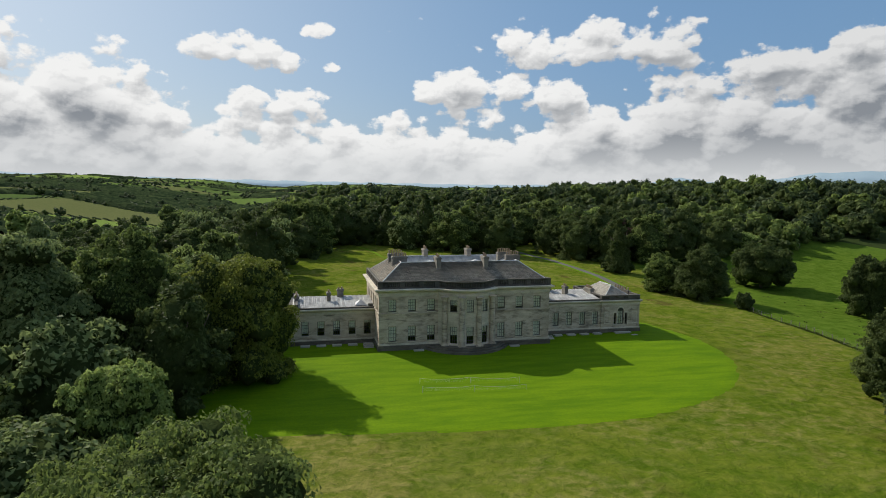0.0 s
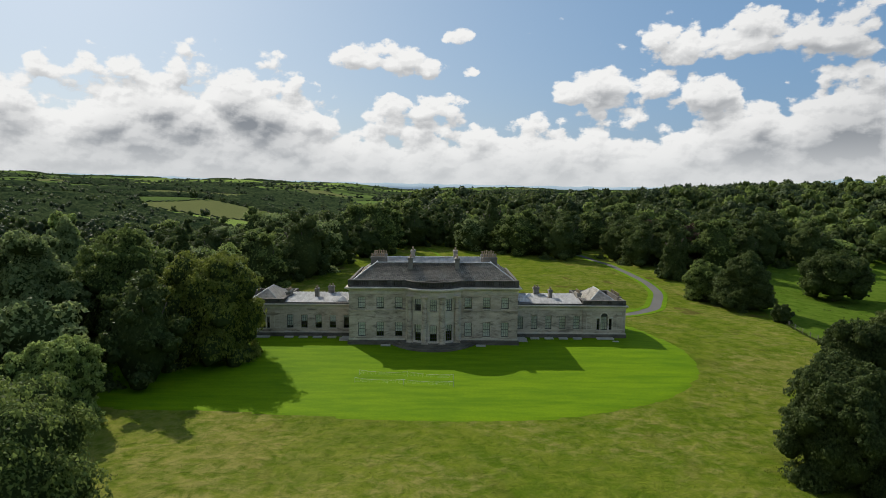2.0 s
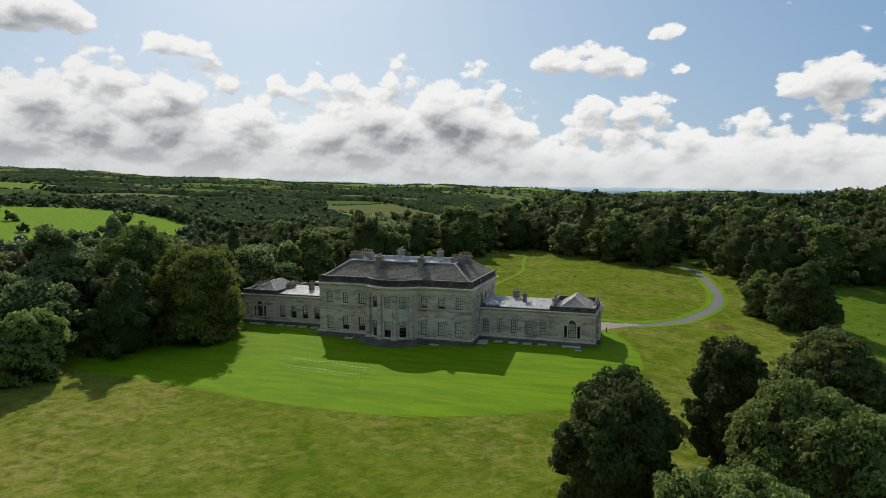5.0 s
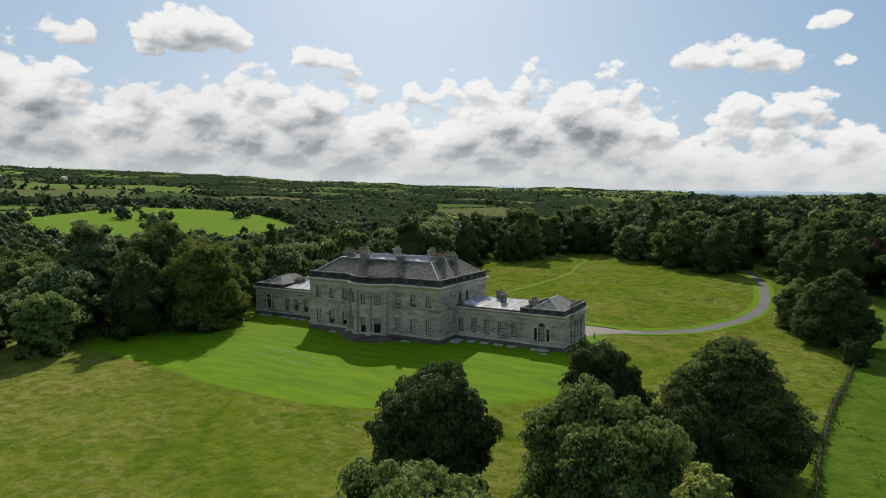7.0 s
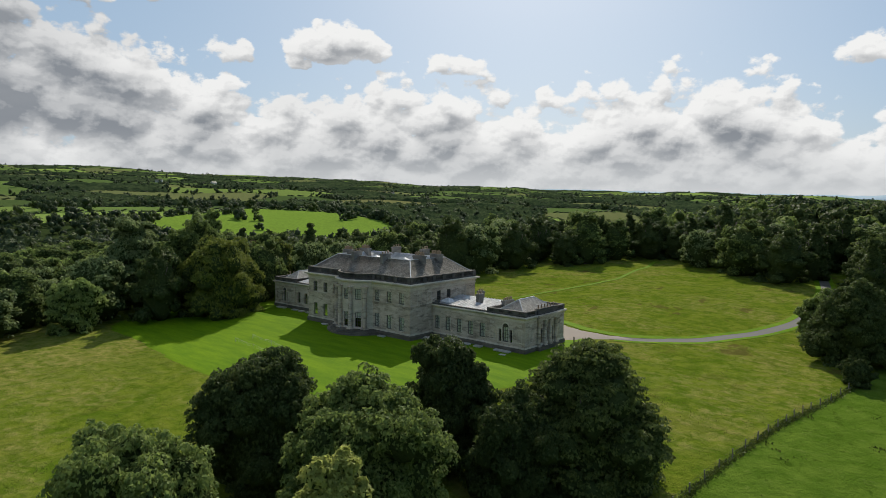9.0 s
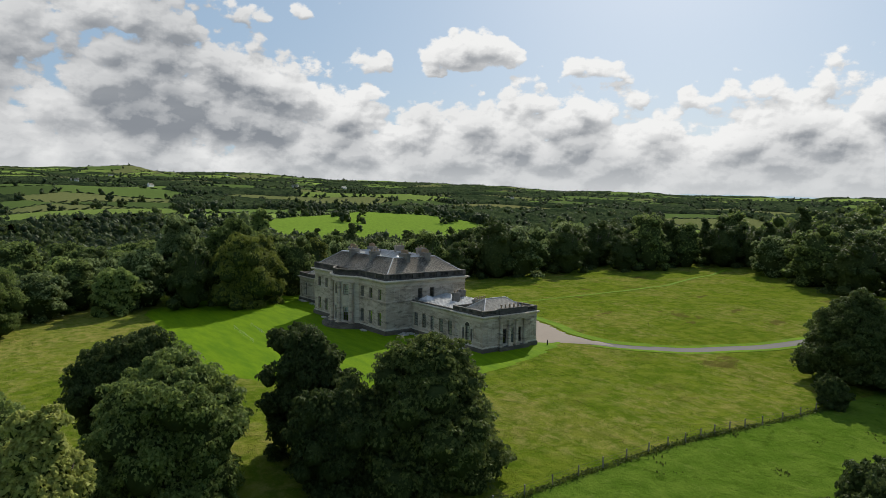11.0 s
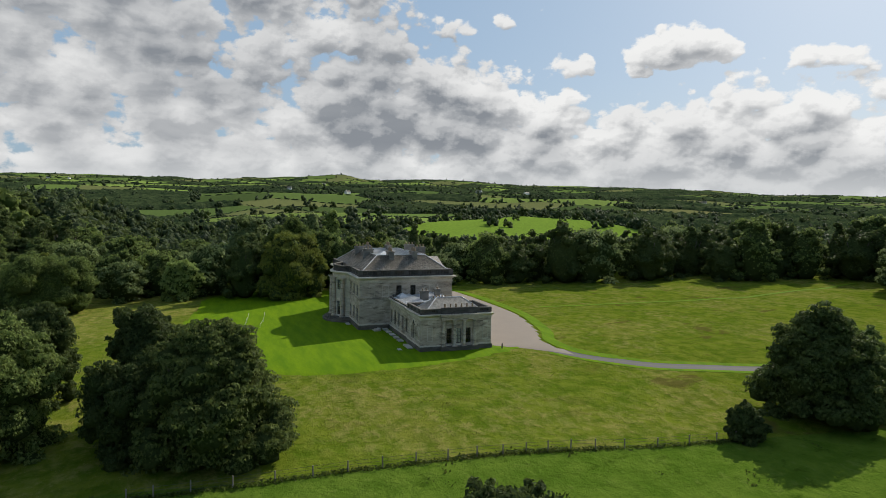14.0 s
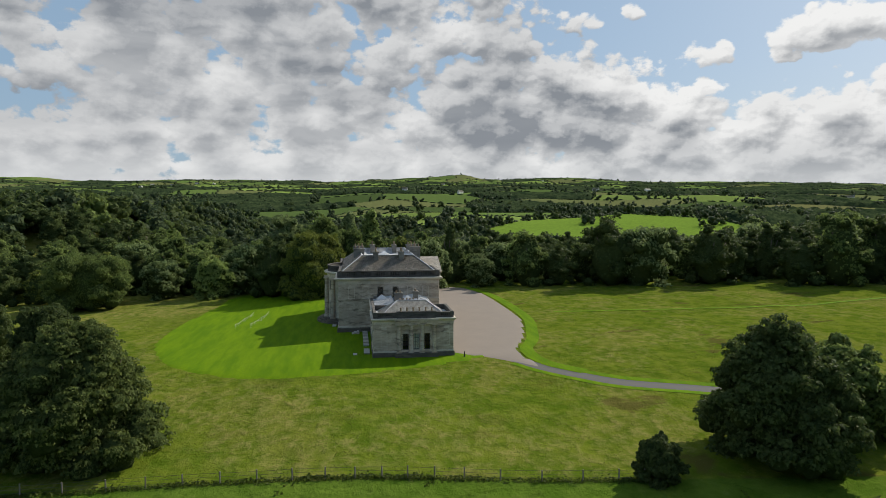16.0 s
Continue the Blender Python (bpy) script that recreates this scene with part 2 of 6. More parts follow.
def height(x, y):
    """The ground's height at (x, y)."""
    x, y = np.asarray(x, float), np.asarray(y, float)
    r = np.hypot(x, y)
    az = np.degrees(np.arctan2(-x, y))
    z = -0.058 * np.clip(-y - 2, 0, 18) - 0.03 * np.clip(-y - 20, 0, 45) - 2.2 * ss(60, 130, -y)
    z = z - 0.055 * np.clip(x - 40, 0, 45) * (1 - 0.8 * ss(50, 130, y)) - 2.5 * ss(85, 130, x) * (1 - ss(60, 140, y))
    z = z + 0.019 * np.clip(y - 20, 0, 140) * (1 - ss(40, 160, -x))
    z = z + 16 * ss(150, 330, y + 0.25 * x) * ss(-75, -5, x) * (1 - ss(500, 900, y))
    z = z + 9 * ss(110, 300, x) * ss(40, 200, y) * (1 - ss(600, 1000, r))
    z = z - 5 * ss(50, 150, -x) * (1 - ss(200, 420, -x))
    z = z - 11 * ss(140, 270, y) * ss(30, 100, -x) * (1 - ss(180, 260, -x)) * (1 - ss(600, 900, y))
    z = z + 13 * ss(230, 450, -x) * ss(-100, 150, y)
    z = z + 29 * ss(60, 145, -x) * ss(55, 125, -y) * (1 - ss(350, 600, r))
    rise = np.interp(az, [-180, -120, -60, -33, -20, 0, 18, 30, 41, 72, 100, 125, 180],
                     [0.02, 0.02, 0.008, 0.008, 0.007, 0.011, 0.016, 0.021, 0.031, 0.05, 0.05, 0.044, 0.02])
    far = np.clip(r - 500, 0, None)
    z = z + rise * far * ss(500, 1500, r)
    amp = 8 * ss(350, 900, r) + 7 * ss(1500, 3500, r)
    for hx, hy, hh, hr in ((-3900, 640, 34, 210), (-4000, 1450, 26, 330), (-640, 620, 9, 130), (-900, 2900, 14, 300)):
        z = z + hh * np.exp(-((x - hx) ** 2 + (y - hy) ** 2) / hr ** 2)
    z = z + amp * rolling(x, y, 1300) + 0.4 * amp * rolling(y + 300, x, 420) + 0.12 * rolling(x, y, 24) * ss(45, 80, r)
    return z


def gz(x, y):
    return float(height(x, y))

# the farmland is parted into fields round these seeds
gx, gy = np.meshgrid(np.arange(-5200, 5201, 190.0), np.arange(-3000, 5201, 150.0))
SEEDS = np.stack([gx.ravel(), gy.ravel()], 1) + RNG.uniform(-70, 70, (gx.size, 2))
SEED_KIND = RNG.random(len(SEEDS))


def fields_at(x, y):
    """Index of the nearest field seed for arrays of places."""
    pts = np.stack([np.ravel(x), np.ravel(y)], 1).astype(np.float32)
    seeds = SEEDS.astype(np.float32)
    sq = (seeds ** 2).sum(1)
    return np.concatenate([np.argmin(sq[None, :] - 2 * pts[i:i + 4000] @ seeds.T, 1) for i in range(0, len(pts), 4000)])


def within(outline, x, y):
    """Whether places lie inside an outline (arrays or single numbers)."""
    x, y = np.asarray(x, float), np.asarray(y, float)
    c = np.zeros(x.shape, bool)
    for (x0, y0), (x1, y1) in zip(outline, outline[1:] + outline[:1]):
        if y0 != y1:
            c ^= ((y0 > y) != (y1 > y)) & (x < (x1 - x0) * (y - y0) / (y1 - y0) + x0)
    return c


# the bright sloping field beyond the belt of trees
BRIGHT = [(-335, 90), (-262, 132), (-232, 190), (-262, 262), (-300, 318), (-352, 352), (-440, 345), (-548, 318), (-490, 245), (-410, 150)]


def near_field(x, y):
    return within(BRIGHT, x, y)


def brown_hill(x, y):
    """A bare brownish hill behind it."""
    return ((x + 640) / 150) ** 2 + ((y - 620) / 120) ** 2 < 1


def in_park(x, y):
    return (x > -130) & (y < 330) & (x < 260)


SR, SA = np.hypot(SEEDS[:, 0], SEEDS[:, 1]), np.arctan2(-SEEDS[:, 0], SEEDS[:, 1])
WOODED = SEED_KIND * 100 % 1 < np.where(((SR < 1400) & (SA < 0.9)) | ((SR < 1500) & (SA < 0.3)), 0.6, np.where(SR < 1500, 0.42, 0.26))

FIELD_COLOURS = np.array([(0.085, 0.125, 0.038), (0.15, 0.205, 0.052), (0.1, 0.145, 0.042), (0.14, 0.15, 0.06), (0.06, 0.088, 0.03),
                          (0.2, 0.275, 0.066), (0.12, 0.175, 0.046)])

azs = np.radians(np.concatenate([np.arange(-62, 135, 0.4), np.arange(135, 298, 6.0)]))
rs = [0.0, 4.0]
while rs[-1] < 4900:
    rs.append(rs[-1] + max(2.0, rs[-1] * (0.017 if rs[-1] < 300 else 0.0135)))
rs = np.array(rs[1:])
A, R = np.meshgrid(azs, rs)
VX, VY = -R * np.sin(A), R * np.cos(A)
VZ = height(VX, VY)
verts = np.stack([VX.ravel(), VY.ravel(), VZ.ravel()], 1)
verts = np.vstack([verts, [[0, 0, 0]]])
na, nr = len(azs), len(rs)
i0 = (np.arange(nr - 1)[:, None] * na + np.arange(na)[None, :])
i1 = (np.arange(nr - 1)[:, None] * na + (np.arange(na) + 1)[None, :] % na)
quads = np.stack([i0, i1, i1 + na, i0 + na], -1).reshape(-1, 4)
faces = quads.tolist() + [[nr * na, (j + 1) % na, j] for j in range(na)]
me = bpy.data.meshes.new("ground")
me.from_pydata(verts.tolist(), [], faces)
me.shade_smooth()
attr = me.color_attributes.new("field", "FLOAT_COLOR", "CORNER")
cent = verts[quads].mean(1)
fx, fy = cent[:, 0], cent[:, 1]
fi = fields_at(fx, fy)
cols = np.zeros((len(faces), 4), np.float32)
cols[:, :] = (0.09, 0.15, 0.02, 1)
tint = FIELD_COLOURS[(SEED_KIND[fi] * 7).astype(int) % 7]
# woodland floor, darkened further to paint the shade between the trees
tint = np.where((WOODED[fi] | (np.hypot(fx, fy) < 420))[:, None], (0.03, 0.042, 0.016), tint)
tint = np.where(brown_hill(fx, fy)[:, None], (0.15, 0.145, 0.06), tint)
tint = np.where(near_field(fx, fy)[:, None], (0.16, 0.25, 0.035), tint)
cols[:len(quads), :3] = np.where((np.hypot(fx, fy) > 250)[:, None], tint, cols[:len(quads), :3])
loops = np.zeros(len(faces), int)
loops[:] = 4
loops[len(quads):] = 3
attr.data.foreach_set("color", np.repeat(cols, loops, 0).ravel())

M_GROUND, n, b = material("pasture_and_meadow")
pos = world_pos(n)
fn = n.add("ShaderNodeVertexColor")
fn.layer_name = "field"
fa = fn.outputs[0]
mid = n.noise(pos, 0.35, 5.0, 0.65)
fine = n.noise(pos, 2.2, 6.0, 0.7)


def meadow_colour(n, pos):
    """Uncut grass: green with tan tussocks in drifts, darker hollows and brown weed patches; grazed pasture past the fence."""
    xyz = n.add("ShaderNodeSeparateXYZ")
    n.put(xyz.inputs[0], pos)
    px, py = xyz.outputs[0], xyz.outputs[1]
    drift = n.noise(n.scaled(pos, 0.85, 1.1, 1), 0.055, 4.0, 0.6, 0.3)
    mid = n.noise(pos, 0.3, 5.0, 0.65)
    tus = n.noise(n.scaled(pos, 0.9, 1.15, 1), 0.55, 6.0, 0.72, 0.2)
    hollow = n.noise(n.scaled(pos, 1.1, 0.8, 1), 0.42, 5.0, 0.66, 0.5)
    c = n.mix(n.ramp(mid, 0.34, 0.66), rgb(0.074, 0.118, 0.009), rgb(0.134, 0.164, 0.018))
    c = n.mix(n.math("MULTIPLY", n.ramp(drift, 0.4, 0.62, 0.1, 0.7), n.ramp(tus, 0.42, 0.66)), c, rgb(0.26, 0.23, 0.075))
    c = n.mix(n.ramp(drift, 0.5, 0.72, 0.0, 0.4), c, rgb(0.2, 0.175, 0.045))
    dry = n.math("MULTIPLY", n.ramp(px, 8.0, -32.0), n.ramp(py, -24.0, -46.0))
    c = n.mix(n.math("MULTIPLY", dry, n.ramp(tus, 0.34, 0.6, 0.1, 0.42)), c, rgb(0.27, 0.235, 0.075))
    c = n.mix(n.ramp(hollow, 0.5, 0.34, 0.0, 0.6), c, rgb(0.055, 0.095, 0.006))
    weeds = n.noise(n.scaled(pos, 1.3, 0.8, 1), 0.1, 4.0, 0.6, 0.3)
    c = n.mix(n.math("MULTIPLY", n.ramp(weeds, 0.6, 0.67, 0.0, 0.8), n.ramp(py, 28.0, 40.0, 0.3, 1.0)), c, rgb(0.09, 0.075, 0.022))
    graze = n.mix(n.ramp(mid, 0.3, 0.7), rgb(0.06, 0.112, 0.011), rgb(0.1, 0.155, 0.02))
    graze = n.mix(n.ramp(hollow, 0.46, 0.3, 0.0, 0.7), graze, rgb(0.03, 0.06, 0.006))
    graze = n.mix(n.ramp(tus, 0.55, 0.7, 0.0, 0.6), graze, rgb(0.13, 0.17, 0.035))
    past = n.math("SUBTRACT", px, n.math("MULTIPLY", n.math("MAXIMUM", py, -40.0), 0.14))
    return n.mix(n.ramp(past, 80.2, 80.8), c, graze), tus, hollow


meadow, tus, hollow = meadow_colour(n, pos)
meadow = n.mix(n.ramp(fine, 0.3, 0.7, 0.16, 0.0), meadow, rgb(0.045, 0.07, 0.008))
dist = n.add("ShaderNodeVectorMath")
dist.operation = "LENGTH"
n.put(dist.inputs[0], pos)
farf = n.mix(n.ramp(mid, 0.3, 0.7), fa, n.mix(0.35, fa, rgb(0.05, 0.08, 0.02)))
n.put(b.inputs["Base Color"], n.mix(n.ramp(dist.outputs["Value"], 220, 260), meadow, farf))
b.inputs["Roughness"].default_value = 0.9
b.inputs["Specular IOR Level"].default_value = 0.0
bump(n, b, n.math("ADD", n.math("ADD", tus, hollow), n.math("MULTIPLY", fine, 0.25)), 0.75, 0.45)
me.materials.append(M_GROUND)
tagged(new("ground", me), "rolling pasture, meadow and farmland reaching the horizon", "ground", kind="structure")


# ---- helpers for meshes ----
def mesh_from(name, v, f, mat, smooth=False):
    """A mesh from vertex and face arrays."""
    m = bpy.data.meshes.new(name)
    m.from_pydata([tuple(p) for p in v], [], [tuple(p) for p in f])
    if smooth:
        m.shade_smooth()
    m.materials.append(mat)
    return m


def drape(name, outline, mat, lift, step=1.5):
    """A sheet that follows the ground inside an outline, on a fine grid."""
    from_x, to_x = min(p[0] for p in outline), max(p[0] for p in outline)
    bm = bmesh.new()
    vs = [bm.verts.new((x, y, 0)) for x, y in outline]
    bm.faces.new(vs)
    for axis, lo, hi in ((0, from_x, to_x), (1, min(p[1] for p in outline), max(p[1] for p in outline))):
        c = lo + step
        while c < hi:
            co, no = ((c, 0, 0), (1, 0, 0)) if axis == 0 else ((0, c, 0), (0, 1, 0))
            bmesh.ops.bisect_plane(bm, geom=bm.verts[:] + bm.edges[:] + bm.faces[:], plane_co=co, plane_no=no)
            c += step
    for v in bm.verts:
        v.co.z = gz(v.co.x, v.co.y) + (-0.03 if v.is_boundary else lift)
    m = bpy.data.meshes.new(name)
    bm.to_mesh(m)
    bm.free()
    m.shade_smooth()
    m.materials.append(mat)
    return new(name, m)


def spline(points, n=8):
    """A smooth closed curve through points."""
    res = []
    k = len(points)
    for i in range(k):
        p0, p1, p2, p3 = (Vector(points[(i + j) % k]) for j in (-1, 0, 1, 2))
        for s in range(n):
            t = s / n
            res.append(0.5 * ((2 * p1) + (p2 - p0) * t + (2 * p0 - 5 * p1 + 4 * p2 - p3) * t * t + (3 * p1 - p0 - 3 * p2 + p3) * t ** 3))
    return [(p.x, p.y) for p in res]


def spline_open(points, n=8):
    pts = [points[0]] + list(points) + [points[-1]]
    res = []
    for i in range(1, len(pts) - 2):
        p0, p1, p2, p3 = (Vector(pts[i + j]) for j in (-1, 0, 1, 2))
        for s in range(n):
            t = s / n
            res.append(0.5 * ((2 * p1) + (p2 - p0) * t + (2 * p0 - 5 * p1 + 4 * p2 - p3) * t * t + (3 * p1 - p0 - 3 * p2 + p3) * t ** 3))
    res.append(Vector(points[-1]))
    return [(p.x, p.y) for p in res]


def rough_edge(pts, amount=0.22):
    """An outline with the small irregularities of a cut grass edge."""
    rr = random.Random(2)
    return [(x + rr.uniform(-amount, amount), y + rr.uniform(-amount, amount)) for x, y in pts]


M_LAWN, n, b = material("mown_lawn")
pos = world_pos(n)
mid = n.noise(n.scaled(pos, 0.3, 1.6, 1), 0.35, 5.0, 0.65)
fine = n.noise(pos, 3.0, 5.0, 0.7)
col = n.mix(n.ramp(mid, 0.3, 0.7), rgb(0.085, 0.162, 0.003), rgb(0.14, 0.228, 0.004))
n.put(b.inputs["Base Color"], n.mix(n.ramp(fine, 0.3, 0.7, 0.0, 0.35), col, rgb(0.05, 0.12, 0.008)))
b.inputs["Roughness"].default_value = 0.85
b.inputs["Specular IOR Level"].default_value = 0.03
bump(n, b, fine, 0.3, 0.08)
LAWN = [(-48, -31), (-31, -33), (-15, -35), (2, -36.5), (18, -35), (34, -28), (44, -17), (47.5, -4), (46, 10), (41, 24),
        (36, 24), (20, 12), (0, 8), (-20, 10), (-40, 12), (-50, 0), (-54, -18)]
tagged(drape("lawn", rough_edge(spline(LAWN, 14)), M_LAWN, 0.045), "close-mown bright green lawn in front of the house", "lawn", kind="structure")

M_GRAVEL, n, b = material("drive_gravel")
pos = world_pos(n)
g1, g2 = n.noise(pos, 0.25, 5.0, 0.6), n.noise(pos, 9.0, 4.0, 0.7)
n.put(b.inputs["Base Color"], n.mix(g2, n.mix(g1, rgb(0.175, 0.145, 0.118), rgb(0.255, 0.212, 0.172)), rgb(0.21, 0.175, 0.145)))
b.inputs["Roughness"].default_value = 0.95
bump(n, b, g2, 0.4, 0.03)
COURT = [(-50, 22), (0, 19), (30, 19), (37.5, 20), (40.5, 24.5), (44.3, 28.9), (48.2, 32.1), (46.6, 33.0), (41.5, 31.7), (35.5, 32.2), (30, 34.6), (23, 36.8),
         (5, 40.4), (-29, 40.2), (-48, 36)]
tagged(drape("gravel_forecourt", spline(COURT, 4), M_GRAVEL, 0.05), "wide pinkish gravel forecourt behind the house", "forecourt", kind="structure")
DRIVE = spline_open([(43, 29.9), (48, 33), (53, 37.4), (57, 42.7), (61.3, 53), (65.6, 64.6), (67.8, 77), (68.3, 88), (68, 98), (65.5, 125), (58, 160)], 8)


def ribbon(name, line, width, mat, lift, shift=0.0):
    v, f = [], []
    for i, p in enumerate(line):
        a, c = Vector(line[max(0, i - 1)]), Vector(line[min(len(line) - 1, i + 1)])
        d = (c - a).normalized()
        for s in (-1, -0.33, 0.33, 1):
            k = s * width / 2 + shift
            x, y = p[0] - d.y * k, p[1] + d.x * k
            v.append((x, y, gz(x, y) + lift))
    for i in range(len(line) - 1):
        for j in range(3):
            f.append((i * 4 + j, i * 4 + j + 1, i * 4 + j + 5, i * 4 + j + 4))
    return new(name, mesh_from(name, v, f, mat, True))


M_TARMAC, n, b = material("grey_drive_surface")
pos = world_pos(n)
g1, g2 = n.noise(pos, 0.3, 5.0, 0.6), n.noise(pos, 8.0, 4.0, 0.7)
n.put(b.inputs["Base Color"], n.mix(g2, n.mix(g1, rgb(0.07, 0.066, 0.06), rgb(0.11, 0.104, 0.092)), rgb(0.09, 0.085, 0.076)))
b.inputs["Roughness"].default_value = 0.9
bump(n, b, g2, 0.3, 0.02)
tagged(ribbon("drive", DRIVE, 2.7, M_TARMAC, 0.035), "narrow grey drive curving away to the woods", "drive", kind="structure")


# ---- house materials ----
def stone(name, light, dark, stain, amount):
    m, n, b = material(name)
    p = world_pos(n)
    big = n.noise(n.scaled(p, 1, 1, 1.8), 0.22, 6.0, 0.62, 0.6)
    streak = n.noise(n.scaled(p, 0.5, 0.5, 1.7), 0.8, 6.0, 0.68, 0.5)
    fine = n.noise(p, 5.0, 5.0, 0.7)
    brick = n.add("ShaderNodeTexBrick")
    mp = n.add("ShaderNodeSeparateXYZ")
    n.put(mp.inputs[0], p)
    n.put(brick.inputs["Vector"], n.vec(n.math("ADD", mp.outputs[0], mp.outputs[1]), mp.outputs[2]))
    brick.inputs["Scale"].default_value = 1.0
    brick.inputs["Brick Width"].default_value, brick.inputs["Row Height"].default_value = 1.1, 0.42
    brick.inputs["Mortar Size"].default_value = 0.012
    brick.inputs["Color1"].default_value, brick.inputs["Color2"].default_value = rgb(1, 1, 1), rgb(0.78, 0.78, 0.78)
    brick.inputs["Mortar"].default_value = rgb(0.6, 0.6, 0.6)
    col = n.mix(n.ramp(big, 0.35, 0.7), light, dark)
    col = n.mix(n.math("MULTIPLY", n.ramp(streak, 0.45, 0.72), amount), col, stain)
    col = n.mix(n.ramp(fine, 0.35, 0.8, 0.0, 0.35), col, n.mix(0.5, col, dark))
    mul = n.add("ShaderNodeMix")
    mul.data_type, mul.blend_type = "RGBA", "MULTIPLY"
    mul.inputs[0].default_value = 0.55
    n.put(mul.inputs[6], col), n.put(mul.inputs[7], brick.outputs[0])
    n.put(b.inputs["Base Color"], mul.outputs[2])
    b.inputs["Roughness"].default_value = 0.88
    bump(n, b, n.math("ADD", fine, brick.outputs[1]), 0.25, 0.02)
    return m


M_STONE = stone("weathered_portland_stone", rgb(0.58, 0.5, 0.395), rgb(0.38, 0.318, 0.245), rgb(0.12, 0.1, 0.075), 0.9)
M_PALE = stone("cleaner_portland_stone", rgb(0.64, 0.575, 0.46), rgb(0.48, 0.425, 0.335), rgb(0.2, 0.18, 0.14), 0.45)
M_BLACKENED = stone("blackened_parapet_stone", rgb(0.115, 0.105, 0.09), rgb(0.06, 0.056, 0.048), rgb(0.03, 0.028, 0.025), 0.8)
M_PLINTH = stone("damp_plinth_stone", rgb(0.16, 0.14, 0.108), rgb(0.085, 0.076, 0.058), rgb(0.035, 0.033, 0.025), 0.7)
M_STACK = stone("chimney_stone", rgb(0.27, 0.25, 0.21), rgb(0.16, 0.15, 0.13), rgb(0.08, 0.075, 0.065), 0.6)
M_SLAB = stone("paving_slab_stone", rgb(0.45, 0.43, 0.38), rgb(0.34, 0.32, 0.28), rgb(0.2, 0.19, 0.17), 0.4)

M_SLATE, n, b = material("roof_slate")
p = world_pos(n)
brick = n.add("ShaderNodeTexBrick")
sp = n.add("ShaderNodeSeparateXYZ")
n.put(sp.inputs[0], p)
n.put(brick.inputs["Vector"], n.vec(n.math("ADD", sp.outputs[0], sp.outputs[1]), n.math("MULTIPLY", sp.outputs[2], 1.5)))
brick.inputs["Scale"].default_value, brick.inputs["Brick Width"].default_value, brick.inputs["Row Height"].default_value = 1.0, 0.4, 0.32
brick.inputs["Mortar Size"].default_value = 0.02
brick.inputs["Color1"].default_value, brick.inputs["Color2"].default_value = rgb(0.26, 0.235, 0.2), rgb(0.44, 0.395, 0.33)
brick.inputs["Mortar"].default_value = rgb(0.04, 0.04, 0.04)
moss = n.noise(p, 0.8, 6.0, 0.7)
col = n.mix(n.ramp(moss, 0.5, 0.72), brick.outputs[0], rgb(0.5, 0.46, 0.37))
n.put(b.inputs["Base Color"], n.mix(n.ramp(n.noise(p, 0.25, 4.0), 0.4, 0.7, 0, 0.5), col, rgb(0.3, 0.25, 0.19)))
b.inputs["Roughness"].default_value = 0.75
b.inputs["Specular IOR Level"].default_value = 0.3
bump(n, b, brick.outputs[1], 0.5, 0.02)

M_LEAD, n, b = material("lead_sheet")
p = world_pos(n)
k = n.noise(n.scaled(p, 1, 0.4, 1), 1.2, 6.0, 0.65)
n.put(b.inputs["Base Color"], n.mix(n.ramp(k, 0.35, 0.7), rgb(0.62, 0.62, 0.61), rgb(0.42, 0.42, 0.42)))
b.inputs["Specular IOR Level"].default_value = 0.4
n.put(b.inputs["Roughness"], n.ramp(k, 0.3, 0.7, 0.5, 0.75))
bump(n, b, k, 0.2, 0.03)

M_PALE_SLATE, n, b = material("bleached_roof_slate")
p = world_pos(n)
k1, k2 = n.noise(n.scaled(p, 1, 1, 0.3), 1.6, 6.0, 0.7), n.noise(p, 0.5, 4.0)
n.put(b.inputs["Base Color"], n.mix(n.ramp(k1, 0.35, 0.65), n.mix(k2, rgb(0.3, 0.28, 0.24), rgb(0.4, 0.37, 0.32)), rgb(0.56, 0.53, 0.47)))
b.inputs["Roughness"].default_value = 0.8
bump(n, b, k1, 0.3, 0.03)

M_POT, n, b = material("clay_chimney_pot")
n.put(b.inputs["Base Color"], n.mix(n.noise(world_pos(n), 3.0, 4.0), rgb(0.34, 0.25, 0.15), rgb(0.2, 0.15, 0.1)))
b.inputs["Roughness"].default_value = 0.9

# white paint coloured dark grey, with the shade on the sash bars included
M_SASH, n, b = material("shade_darkened_white_paint")
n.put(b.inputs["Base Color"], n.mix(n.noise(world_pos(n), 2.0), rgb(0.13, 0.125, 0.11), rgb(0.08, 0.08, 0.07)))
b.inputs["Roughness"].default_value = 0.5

M_BLIND, n, b = material("linen_blind")
n.put(b.inputs["Base Color"], n.mix(n.noise(world_pos(n), 1.5, 4.0), rgb(0.8, 0.78, 0.68), rgb(0.66, 0.64, 0.54)))
b.inputs["Roughness"].default_value = 0.9

M_GLASS, n, b = material("window_glass")
b.inputs["Base Color"].default_value = rgb(0.9, 0.93, 0.92)
b.inputs["Roughness"].default_value = 0.03
gl, tr, fr = n.add("ShaderNodeBsdfGlossy"), n.add("ShaderNodeBsdfTransparent"), n.add("ShaderNodeFresnel")
gl.inputs["Roughness"].default_value = 0.03
tr.inputs[0].default_value = rgb(0.86, 0.9, 0.88)
fr.inputs[0].default_value = 1.33
ms = n.add("ShaderNodeMixShader")
n.put(ms.inputs[0], fr.outputs[0]), n.put(ms.inputs[1], tr.outputs[0]), n.put(ms.inputs[2], gl.outputs[0])
